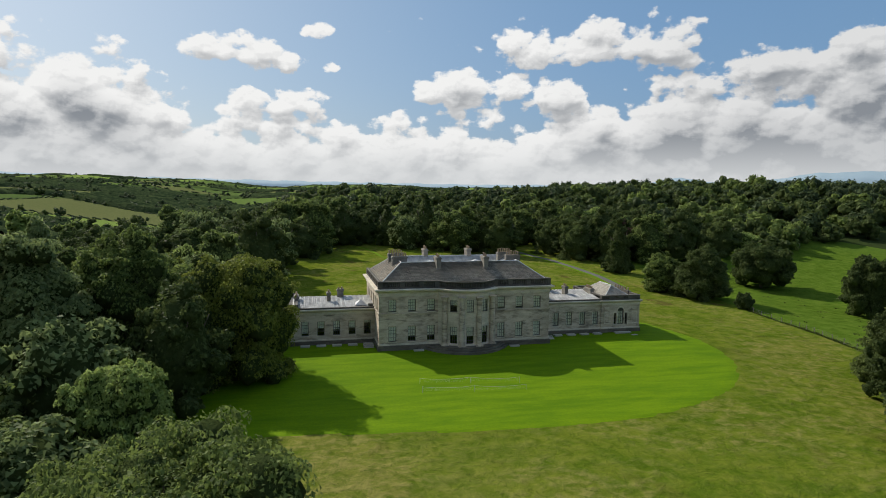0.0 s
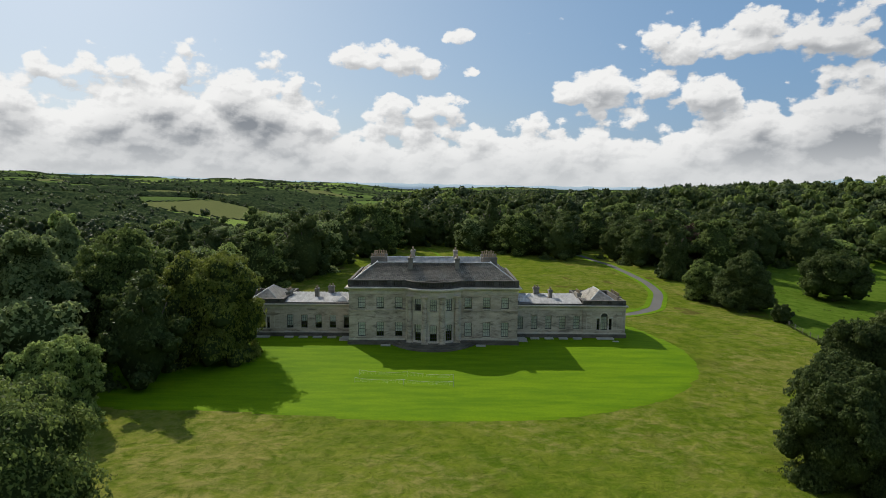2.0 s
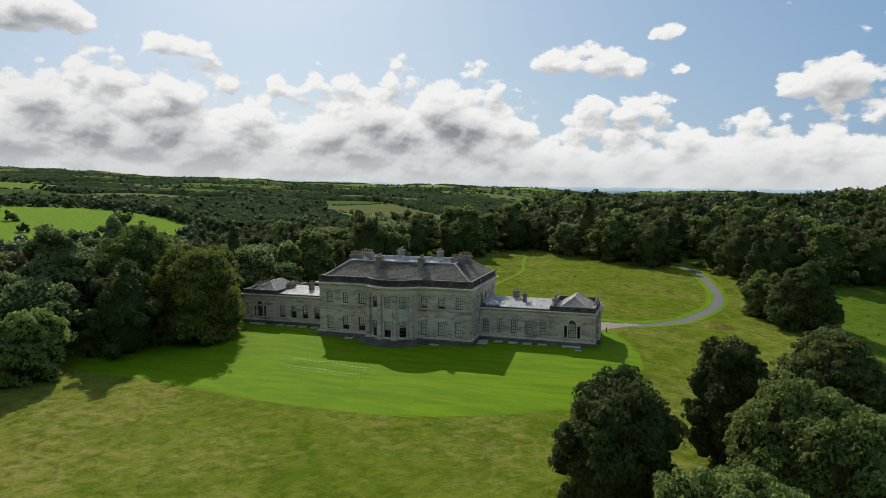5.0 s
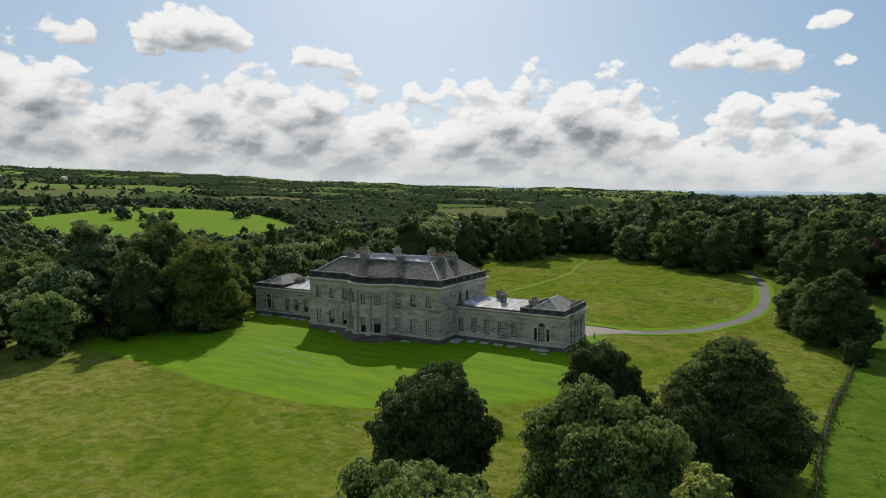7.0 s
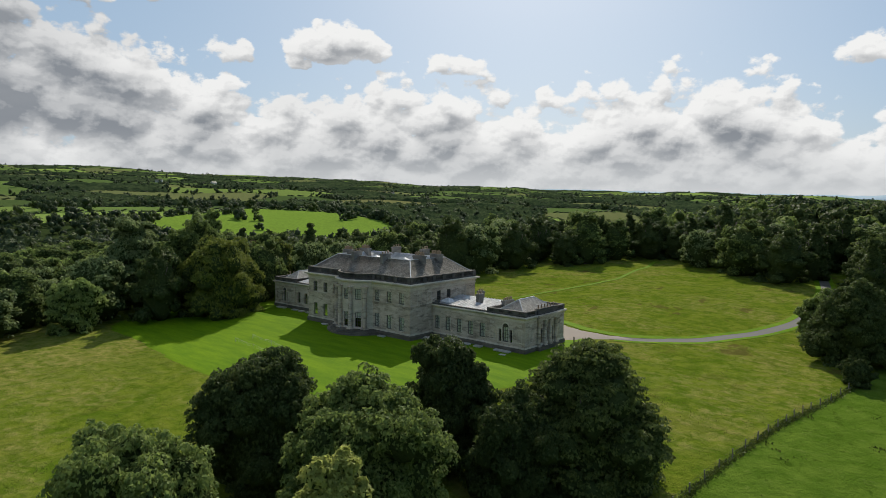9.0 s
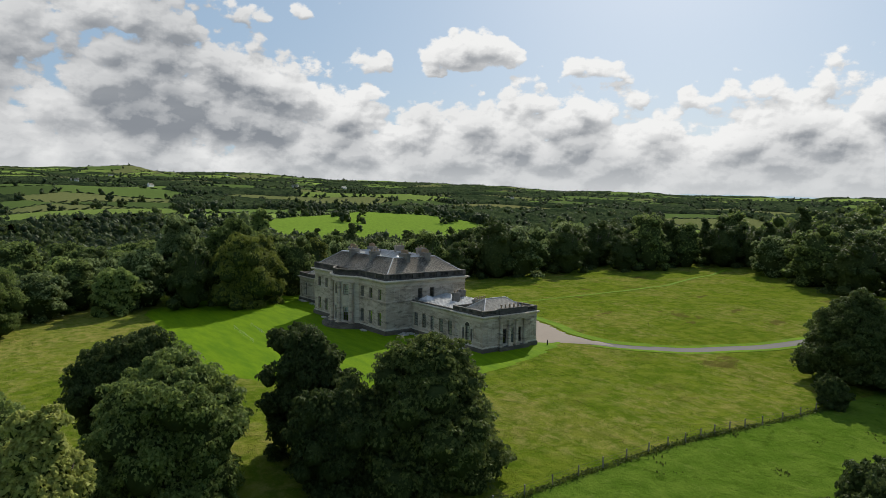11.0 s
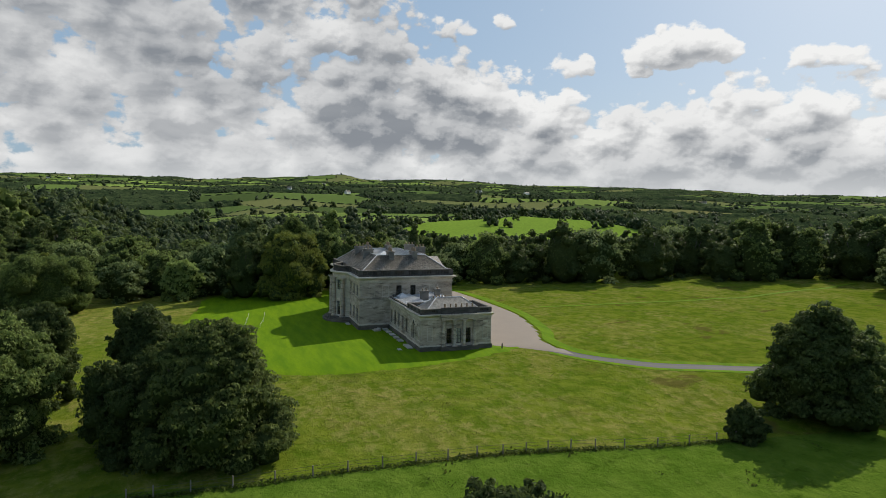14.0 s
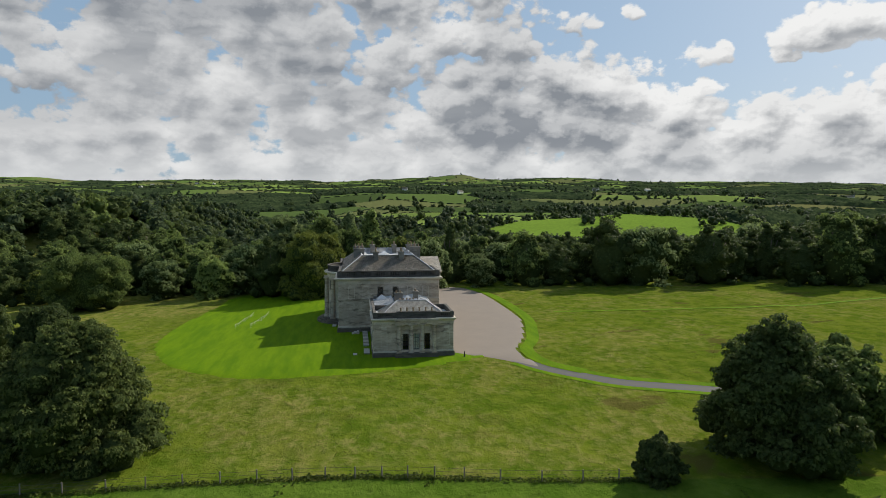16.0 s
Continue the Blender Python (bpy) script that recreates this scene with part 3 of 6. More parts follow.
n.put([x for x in M_GLASS.node_tree.nodes if x.type == "OUTPUT_MATERIAL"][0].inputs[0], ms.outputs[0])

M_DARK, n, b = material("dark_interior_paint")
n.put(b.inputs["Base Color"], n.mix(n.noise(world_pos(n), 1.0), rgb(0.05, 0.045, 0.04), rgb(0.08, 0.07, 0.06)))
M_IRON, n, b = material("black_iron")
n.put(b.inputs["Base Color"], n.mix(n.noise(world_pos(n), 4.0), rgb(0.02, 0.02, 0.02), rgb(0.05, 0.045, 0.04)))


# ---- mesh helpers ----
def part(name, bm, mat, parent, label=""):
    """Links a bmesh as one mesh object under a thing or a part."""
    bmesh.ops.recalc_face_normals(bm, faces=bm.faces[:])
    m = bpy.data.meshes.new(name)
    bm.to_mesh(m)
    bm.free()
    m.materials.append(mat)
    ob = new(name, m)
    if parent is not None:
        ob.parent = parent
    if label:
        ob["label"] = label
    return ob


def bx(bm, x0, x1, y0, y1, z0, z1):
    c = [bm.verts.new((x, y, z)) for z in (z0, z1) for x, y in ((x0, y0), (x1, y0), (x1, y1), (x0, y1))]
    for f in ((0, 1, 2, 3), (4, 5, 6, 7), (0, 1, 5, 4), (1, 2, 6, 5), (2, 3, 7, 6), (3, 0, 4, 7)):
        bm.faces.new([c[i] for i in f])


def poly(bm, pts):
    bm.faces.new([bm.verts.new(p) for p in pts])


def cylinder(bm, x, y, z0, z1, r0, r1, sides=16):
    rings = [[bm.verts.new((x + math.cos(2 * math.pi * i / sides) * r, y + math.sin(2 * math.pi * i / sides) * r, z)) for i in range(sides)]
             for z, r in ((z0, r0), (z1, r1))]
    for i in range(sides):
        bm.faces.new((rings[0][i], rings[0][(i + 1) % sides], rings[1][(i + 1) % sides], rings[1][i]))
    bm.faces.new(rings[0]), bm.faces.new(rings[1])


def facade(bm, place, u0, u1, z0, z1, thick, holes, fine=99.0):
    """A wall of that thickness with openings that go through it; place(u, z, depth) gives the point."""
    def breaks(a, b, cuts, step):
        c = sorted({a, b, *[q for q in cuts if a < q < b]})
        res = []
        for p, q in zip(c, c[1:]):
            k = max(1, math.ceil((q - p) / step))
            res += [p + (q - p) * i / k for i in range(k)]
        return res + [b]
    us = breaks(u0, u1, [q for h in holes for q in h[:2]], fine)
    zs = breaks(z0, z1, [q for h in holes for q in h[2:]], 99)

    def solid(i, j):
        if not (0 <= i < len(us) - 1 and 0 <= j < len(zs) - 1):
            return False
        u, z = (us[i] + us[i + 1]) / 2, (zs[j] + zs[j + 1]) / 2
        return not any(h[0] < u < h[1] and h[2] < z < h[3] for h in holes)

    got = {}

    def v(i, j, d):
        if (i, j, d) not in got:
            got[i, j, d] = bm.verts.new(place(us[i], zs[j], d))
        return got[i, j, d]

    for i in range(len(us) - 1):
        for j in range(len(zs) - 1):
            if not solid(i, j):
                continue
            for d in (0.0, thick):
                bm.faces.new((v(i, j, d), v(i + 1, j, d), v(i + 1, j + 1, d), v(i, j + 1, d)))
            for di, dj, a, b in ((-1, 0, (i, j), (i, j + 1)), (1, 0, (i + 1, j), (i + 1, j + 1)), (0, -1, (i, j), (i + 1, j)), (0, 1, (i, j + 1), (i + 1, j + 1))):
                if not solid(i + di, j + dj):
                    bm.faces.new((v(*a, 0.0), v(*b, 0.0), v(*b, thick), v(*a, thick)))


def sweep(bm, path, profile, closed=True):
    """A moulding: a profile of (outward, z) carried along a plan path, mitred at its corners."""
    n = len(path)
    rows = []
    for i, p in enumerate(path):
        a = Vector(path[i - 1]) if closed or i else None
        c = Vector(path[(i + 1) % n]) if closed or i < n - 1 else None
        p = Vector(p)
        ns = []
        for q, r in ((a, p), (p, c)):
            if q is not None and r is not None and (r - q).length > 1e-6:
                d = (r - q).normalized()
                ns.append(Vector((d.y, -d.x)))
        m = sum(ns, Vector((0, 0)))
        m = m.normalized()
        m = m / max(0.35, m.dot(ns[0]))
        rows.append([bm.verts.new((p.x + m.x * o, p.y + m.y * o, z)) for o, z in profile])
    k = len(profile)
    for i in range(n if closed else n - 1):
        r0, r1 = rows[i], rows[(i + 1) % n]
        for j in range(k):
            bm.faces.new((r0[j], r0[(j + 1) % k], r1[(j + 1) % k], r1[j]))
    if not closed:
        bm.faces.new(rows[0]), bm.faces.new(rows[-1])


def along(path, step, closed=True):
    """Points at even steps along a path, with the direction there."""
    n = len(path)
    for i in range(n if closed else n - 1):
        a, b = Vector(path[i]), Vector(path[(i + 1) % n])
        length = (b - a).length
        k = max(1, round(length / step))
        for j in range(k):
            yield a.lerp(b, (j + 0.5) / k), (b - a).normalized()


def balustrade(parent, path, z0, z1, piers, closed=True, name="balustrade", solid=False, label=""):
    """A stone parapet: bottom course, balusters, piers and a coping rail."""
    bm = bmesh.new()
    sweep(bm, path, [(-0.38, z0), (-0.02, z0), (-0.02, z0 + 0.28), (-0.38, z0 + 0.28)], closed)
    sweep(bm, path, [(-0.42, z1 - 0.22), (0.03, z1 - 0.22), (0.05, z1 - 0.05), (-0.02, z1), (-0.38, z1), (-0.44, z1 - 0.05)], closed)
    if solid:
        sweep(bm, path, [(-0.33, z0 + 0.2), (-0.07, z0 + 0.2), (-0.07, z1 - 0.15), (-0.33, z1 - 0.15)], closed)
    else:
        sweep(bm, path, [(-0.38, z0 + 0.2), (-0.3, z0 + 0.2), (-0.3, z1 - 0.15), (-0.38, z1 - 0.15)], closed)
        for p, d in along(path, 0.36, closed):
            nx, ny = p.x - d.y * 0.16, p.y + d.x * 0.16
            cylinder(bm, nx, ny, z0 + 0.27, z0 + 0.27 + (z1 - z0) * 0.3, 0.075, 0.125, 6)
            cylinder(bm, nx, ny, z0 + 0.27 + (z1 - z0) * 0.3, z1 - 0.2, 0.125, 0.065, 6)
    for x, y, sx, sy in piers:
        bx(bm, x - sx, x + sx, y - sy, y + sy, z0 + 0.01, z1 + 0.012)
    return part(name, bm, M_BLACKENED, parent, label)


def sash_window(parent, place, u, z0, z1, width, blind=1.0, arch=False, rows=4, cols=3, wood=None):
    """A sash window in its opening: frame with glazing bars, a pane, and a blind drawn part of the way."""
    bm = bmesh.new()

    a, b2 = u - width / 2, u + width / 2
    us = [a + 0.08 + (width - 0.16) * i / cols for i in range(cols + 1)]
    zs = [z0 + 0.09 + (z1 - z0 - 0.16) * j / rows for j in range(rows + 1)]
    lights = [(us[i] + 0.022, us[i + 1] - 0.022, zs[j] + (0.04 if j == rows // 2 else 0.022), zs[j + 1] - (0.04 if j == rows // 2 - 1 else 0.022))
              for i in range(cols) for j in range(rows)]
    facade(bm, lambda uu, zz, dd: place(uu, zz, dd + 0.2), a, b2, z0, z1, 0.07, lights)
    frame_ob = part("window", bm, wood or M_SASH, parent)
    bm = bmesh.new()
    poly(bm, [place(uu, zz, 0.235) for uu, zz in ((a + 0.05, z0 + 0.05), (b2 - 0.05, z0 + 0.05), (b2 - 0.05, z1 - 0.04), (a + 0.05, z1 - 0.04))])
    pane = part("pane", bm, M_GLASS, frame_ob)
    pane.visible_shadow = False
    if blind > 0.02:
        zb = z1 - 0.06 - (z1 - z0 - 0.12) * blind
        bm = bmesh.new()
        strip2 = [place(uu, zz, dd) for dd in (0.34, 0.37) for uu, zz in ((a + 0.03, zb), (b2 - 0.03, zb), (b2 - 0.03, z1 - 0.04), (a + 0.03, z1 - 0.04))]
        c = [bm.verts.new(q) for q in strip2]
        for f in ((0, 1, 2, 3), (4, 5, 6, 7), (0, 1, 5, 4), (1, 2, 6, 5), (2, 3, 7, 6), (3, 0, 4, 7)):
            bm.faces.new([c[i] for i in f])
        part("blind", bm, M_BLIND, frame_ob, "pale linen blind drawn down")
    bm = bmesh.new()
    for ua, ub, za, zb, d0, d1 in ((a - 0.1, b2 + 0.1, z0 - 0.16, z0, -0.12, 0.2),):
        c = [bm.verts.new(place(uu, zz, dd)) for dd in (d0, d1) for uu, zz in ((ua, za), (ub, za), (ub, zb), (ua, zb))]
        for f in ((0, 1, 2, 3), (4, 5, 6, 7), (0, 1, 5, 4), (1, 2, 6, 5), (2, 3, 7, 6), (3, 0, 4, 7)):
            bm.faces.new([c[i] for i in f])
    part("sill", bm, M_PALE, frame_ob)
    return frame_ob


def chimney(parent, x, y, sx, sy, z0, z1, pots, along_x, pot_h=0.8):
    """A stone stack with a cap and a row of clay pots."""
    bm = bmesh.new()
    bx(bm, x - sx, x + sx, y - sy, y + sy, z0, z1 - 0.35)
    bx(bm, x - sx - 0.12, x + sx + 0.12, y - sy - 0.12, y + sy + 0.12, z1 - 0.35, z1 - 0.12)
    bx(bm, x - sx - 0.05, x + sx + 0.05, y - sy - 0.05, y + sy + 0.05, z1 - 0.12, z1)
    st = part("chimney", bm, M_STACK, parent)
    half = sx if along_x else sy
    for i in range(pots):
        o = (i + 0.5) / pots * 2 * half - half
        bm = bmesh.new()
        px, py = (x + o, y) if along_x else (x, y + o)
        h = pot_h * (0.85 + 0.3 * ((i * 7) % 5) / 5)
        cylinder(bm, px, py, z1, z1 + h * 0.85, 0.17, 0.13, 10)
        cylinder(bm, px, py, z1 + h * 0.82, z1 + h, 0.18, 0.17, 10)
        part("chimney_pot", bm, M_POT, st, "buff clay pot")
    return st


def column(parent, x, y, z0, z1, r, name="column"):
    """A stone column with a moulded base and a scrolled capital."""
    bm = bmesh.new()
    bx(bm, x - r * 1.3, x + r * 1.3, y - r * 1.3, y + r * 1.3, z0, z0 + 0.2)
    cylinder(bm, x, y, z0 + 0.2, z0 + 0.42, r * 1.22, r * 1.1, 20)
    cylinder(bm, x, y, z0 + 0.42, z0 + (z1 - z0) * 0.4, r, r * 0.98, 20)
    cylinder(bm, x, y, z0 + (z1 - z0) * 0.4, z1 - 0.55, r * 0.98, r * 0.84, 20)
    cylinder(bm, x, y, z1 - 0.55, z1 - 0.2, r * 0.9, r * 1.15, 20)
    for s in (-1, 1):
        cylinder(bm, x + s * r * 1.05, y, z1 - 0.5, z1 - 0.18, r * 0.32, r * 0.32, 10)
    bx(bm, x - r * 1.3, x + r * 1.3, y - r * 1.3, y + r * 1.3, z1 - 0.18, z1)
    return part(name, bm, M_STONE, parent)


# ---- main block of the house ----
house = tagged(new("country_house"), "two-storey grey stone country house with a columned central bow", "house")
HW, HD = 16.0, 20.4
BR, BC = 6.5, 3.8
BA = math.asin(5.3 / BR)
ARC = [(BR * math.sin(a), BC - BR * math.cos(a)) for a in [(-1 + 2 * i / 20) * BA for i in range(21)]]
PLAN = [(-HW, 0.0)] + ARC + [(HW, 0.0), (HW, HD), (-HW, HD)]


def front(u, z, d):
    return (u, d, z)


def east(u, z, d):
    return (HW - d, u, z)


def west(u, z, d):
    return (-HW + d, u, z)


def back(u, z, d):
    return (u, HD - d, z)


def bow(u, z, d):
    a = u / BR
    return ((BR - d) * math.sin(a), BC - (BR - d) * math.cos(a), z)


BAYS = (6.6, 10.1, 13.6)
ZU, ZL = (6.95, 9.15), (1.62, 4.35)
holes_e = [(u - 0.7, u + 0.7, *z) for u in BAYS for z in (ZU, ZL)]
holes_w = [(-u - 0.7, -u + 0.7, *z) for u in BAYS for z in (ZU, ZL)]
for nm, a, b2, hs in (("front_wall", -HW, -5.3, holes_w), ("front_wall", 5.3, HW, holes_e)):
    bm = bmesh.new()
    facade(bm, front, a, b2, -0.6, 10.4, 0.45, hs)
    part(nm, bm, M_STONE, house)
bow_u = [-27 * math.pi / 180 * BR, 0.0, 27 * math.pi / 180 * BR]
bow_holes = [(u - 0.68, u + 0.68, *ZU) for u in bow_u] + [(u - 0.68, u + 0.68, 0.95, 4.3) for u in bow_u]
bm = bmesh.new()
facade(bm, bow, -BA * BR, BA * BR, -0.6, 10.4, 0.4, bow_holes, 0.5)
part("bow_wall", bm, M_PALE, house, "pale curved bow wall between columns")
SIDE = (2.6, 5.5, 8.45, 11.55, 14.6, 17.7)
for place, live in ((east, True), (west, True)):
    bm = bmesh.new()
    facade(bm, place, 0.45, HD - 0.45, -0.6, 10.4, 0.45, [(u - 0.58, u + 0.58, 6.98, 9.13) for u in SIDE[2:4]])
    part("side_wall", bm, M_STONE, house)
    for u in SIDE[2:4]:
        sash_window(house, place, u, 6.98, 9.13, 1.16, 0.0)
    # blind window recesses are shown as shallow framed panels
    for u in SIDE[:2] + SIDE[4:]:
        bm = bmesh.new()
        for a, b2, za, zb in ((u - 0.66, u - 0.56, 6.98, 9.13), (u + 0.56, u + 0.66, 6.98, 9.13), (u - 0.66, u + 0.66, 9.13, 9.25), (u - 0.7, u + 0.7, 6.82, 6.98)):
            c = [bm.verts.new(place(uu, zz, dd)) for dd in (-0.06, 0.02) for uu, zz in ((a, za), (b2, za), (b2, zb), (a, zb))]
            for f in ((0, 1, 2, 3), (4, 5, 6, 7), (0, 1, 5, 4), (1, 2, 6, 5), (2, 3, 7, 6), (3, 0, 4, 7)):
                bm.faces.new([c[i] for i in f])
        part("blind_window", bm, M_PALE, house)
bm = bmesh.new()
facade(bm, back, -HW, HW, -0.6, 10.4, 0.45, [])
part("rear_wall", bm, M_STONE, house)

UP_BLIND = {-13.6: 0.95, -10.1: 0.92, -6.6: 0.92, 6.6: 0.88, 10.1: 0.86, 13.6: 0.95}
LOW_BLIND = {-13.6: 1.0, -10.1: 0.68, -6.6: 0.66, 6.6: 1.0, 10.1: 1.0, 13.6: 1.0}
for u in (-13.6, -10.1, -6.6, 6.6, 10.1, 13.6):
    sash_window(house, front, u, *ZU, 1.4, UP_BLIND[u])
    sash_window(house, front, u, *ZL, 1.4, LOW_BLIND[u])
for u, k1, k2 in zip(bow_u, (0.45, 1.0, 1.0), (0.45, 0.5, 0.35)):
    sash_window(house, bow, u, *ZU, 1.36, k1)
    sash_window(house, bow, u, 0.95, 4.3, 1.36, k2)

bm = bmesh.new()
sweep(bm, PLAN, [(-0.2, -0.8), (0.28, -0.8), (0.28, 0.78), (0.14, 0.92), (-0.2, 0.92)])
part("plinth", bm, M_PLINTH, house, "dark damp plinth")
bm = bmesh.new()
sweep(bm, PLAN, [(-0.1, 0.94), (0.12, 0.94), (0.12, 1.2), (0.04, 1.3), (-0.1, 1.3)])
part("base_band", bm, M_PALE, house)
bm = bmesh.new()
sweep(bm, [(5.3, 0.0), (HW, 0.0), (HW, HD), (-HW, HD), (-HW, 0.0), (-5.3, 0.0)], [(-0.1, 6.42), (0.1, 6.42), (0.14, 6.72), (0.05, 6.8), (-0.1, 6.8)], False)
part("string_course", bm, M_STONE, house)
bm = bmesh.new()
sweep(bm, PLAN, [(-0.3, 9.75), (0.1, 9.75), (0.12, 10.02), (0.06, 10.04), (0.06, 10.42), (0.22, 10.5), (0.3, 10.68), (0.7, 10.76), (0.76, 10.98), (0.66, 11.08), (-0.3, 11.1)])
part("cornice", bm, M_PALE, house)
piers = [(s * x, 0.2, 0.45, 0.24) for s in (-1, 1) for x in (15.75, 11.85, 8.35, 5.5)]
piers += [(s * (HW - 0.2), y, 0.24, 0.45) for s in (-1, 1) for y in (0.25, 4.1, 7.0, 10.0, 13.1, 16.1, HD - 0.25)]
balustrade(house, PLAN, 11.1, 12.42, piers, label="blackened stone balustraded parapet")

# columns of the bow on their curved steps
for a in (-40, -13.5, 13.5, 40):
    t = radians(a)
    column(house, (BR + 0.38) * math.sin(t), BC - (BR + 0.38) * math.cos(t), 0.9, 9.76, 0.5)
for i, (r, z0, z1) in enumerate(((8.9, -0.8, 0.28), (8.35, 0.2, 0.58), (7.8, 0.5, 0.88))):
    bm = bmesh.new()
    ring = [(r * math.sin(t), BC - r * math.cos(t)) for t in [radians(-62 + 124 * k / 32) for k in range(33)]]
    ring = [(x, min(y, -0.2)) for x, y in ring]
    lo, hi = [bm.verts.new((x, y, z0)) for x, y in ring], [bm.verts.new((x, y, z1)) for x, y in ring]
    for k in range(32):
        bm.faces.new((lo[k], lo[k + 1], hi[k + 1], hi[k]))
    bm.faces.new(hi), bm.faces.new(lo), bm.faces.new((lo[0], hi[0], hi[-1], lo[-1]))
    part("curved_step", bm, M_PLINTH, house)

# roof: a hipped slate ring round a lead well
R0, R1, R2 = (15.45, 0.6, HD - 0.6, 12.2), (11.3, 4.75, HD - 4.75, 15.25), (9.4, 6.6, HD - 6.6, 13.9)


def rect(q):
    x, ya, yb, z = q
    return [(-x, ya, z), (x, ya, z), (x, yb, z), (-x, yb, z)]


for nm, qa, qb, mat in (("roof_slope", R0, R1, M_SLATE), ("inner_roof_slope", R1, R2, M_LEAD)):
    a, b2 = rect(qa), rect(qb)
    for i in range(4):
        bm = bmesh.new()
        j = (i + 1) % 4
        top = [a[i], a[j], b2[j], b2[i]]
        poly(bm, top)
        r = bmesh.ops.solidify(bm, geom=bm.faces[:], thickness=0.12)
        part(nm, bm, mat, house)
bm = bmesh.new()
bx(bm, -9.4, 9.4, 6.6, HD - 6.6, 13.7, 13.92)
part("lead_flat", bm, M_LEAD, house)
bm = bmesh.new()
bx(bm, -15.6, 15.6, 0.4, HD - 0.4, 11.2, 11.5)
part("gutter_floor", bm, M_LEAD, house)
bm = bmesh.new()
pts = [(x * 0.93, y * 0.93 + 0.3) for x, y in ARC]
lo, hi = [bm.verts.new((x, y, 11.3)) for x, y in pts], [bm.verts.new((x, y, 11.62)) for x, y in pts]
apex = bm.verts.new((0, 1.4, 12.1))
for k in range(20):
    bm.faces.new((lo[k], lo[k + 1], hi[k + 1], hi[k])), bm.faces.new((hi[k], hi[k + 1], apex))
bm.faces.new((hi[0], apex, hi[20], lo[20], lo[0]))
part("bow_roof", bm, M_SLATE, house)


def roll(parent, pts, r=0.11, mat=None):
    """A lead roll along a ridge or hip."""
    bm = bmesh.new()
    for a, b2 in zip(pts, pts[1:]):
        limb_ring(bm, Vector(a), Vector(b2), r)
    return part("lead_roll", bm, mat or M_LEAD, parent)


def limb_ring(bm, a, b2, r, sides=6):
    q = (b2 - a).to_track_quat("Z", "Y")
    rings = [[bm.verts.new(p + q @ Vector((math.cos(2 * math.pi * i / sides) * r, math.sin(2 * math.pi * i / sides) * r, 0))) for i in range(sides)] for p in (a, b2)]
    for i in range(sides):
        bm.faces.new((rings[0][i], rings[0][(i + 1) % sides], rings[1][(i + 1) % sides], rings[1][i]))
    bm.faces.new(rings[0]), bm.faces.new(rings[1])


ra, rb = rect(R0), rect(R1)
for i in range(4):
    roll(house, [ra[i], rb[i]])
    roll(house, [rb[i], rb[(i + 1) % 4]])
# skylight over the stair, and the chimneys
for x0, x1 in ((-6.5, -2.5), (2.5, 6.5)):
    bm = bmesh.new()
    c = [(x0, 8.6, 13.95), (x1, 8.6, 13.95), (x1, 11.8, 13.95), (x0, 11.8, 13.95)]
    t = ((x0 + x1) / 2, 10.2, 15.1)
    for i in range(4):
        poly(bm, [c[i], c[(i + 1) % 4], t])
    part("skylight", bm, M_LEAD, house)
for s in (-1, 1):
    chimney(house, s * 4.55, 4.3, 0.42, 1.15, 12.3, 16.25, 3, False, 0.55)
    chimney(house, s * 4.55, 16.6, 0.42, 1.15, 12.8, 16.6, 3, False, 0.55)
    chimney(house, s * 11.2, 7.7, 1.4, 0.5, 13.6, 16.1, 6, True, 0.75)
    chimney(house, s * 11.2, 13.0, 1.4, 0.5, 13.6, 16.1, 6, True, 0.75)

# portico at the rear with its pediment roof
for x in (-5.4, -1.8, 1.8, 5.4):
    column(house, x, HD + 1.1, 0.6, 9.7, 0.55, "portico_column")
bm = bmesh.new()
bx(bm, -6.4, 6.4, HD - 0.3, HD + 1.7, 9.7, 10.95)
bx(bm, -6.8, 6.8, HD - 0.3, HD + 2.0, 10.95, 11.2)
part("portico_entablature", bm, M_PALE, house)
bm = bmesh.new()
a = [(-6.9, HD + 2.0, 11.2), (6.9, HD + 2.0, 11.2), (0, HD + 2.0, 14.0), (-6.9, HD - 6, 11.2), (6.9, HD - 6, 11.2), (0, HD - 6, 14.0)]
v = [bm.verts.new(p) for p in a]
for f in ((0, 1, 2), (3, 5, 4), (0, 2, 5, 3), (1, 4, 5, 2), (0, 3, 4, 1)):
    bm.faces.new([v[i] for i in f])
part("portico_roof", bm, M_SLATE, house, "grey slate pediment roof")
bm = bmesh.new()
bx(bm, -7.2, 7.2, HD, HD + 2.4, -0.6, 0.6)
part("portico_base", bm, M_PLINTH, house)


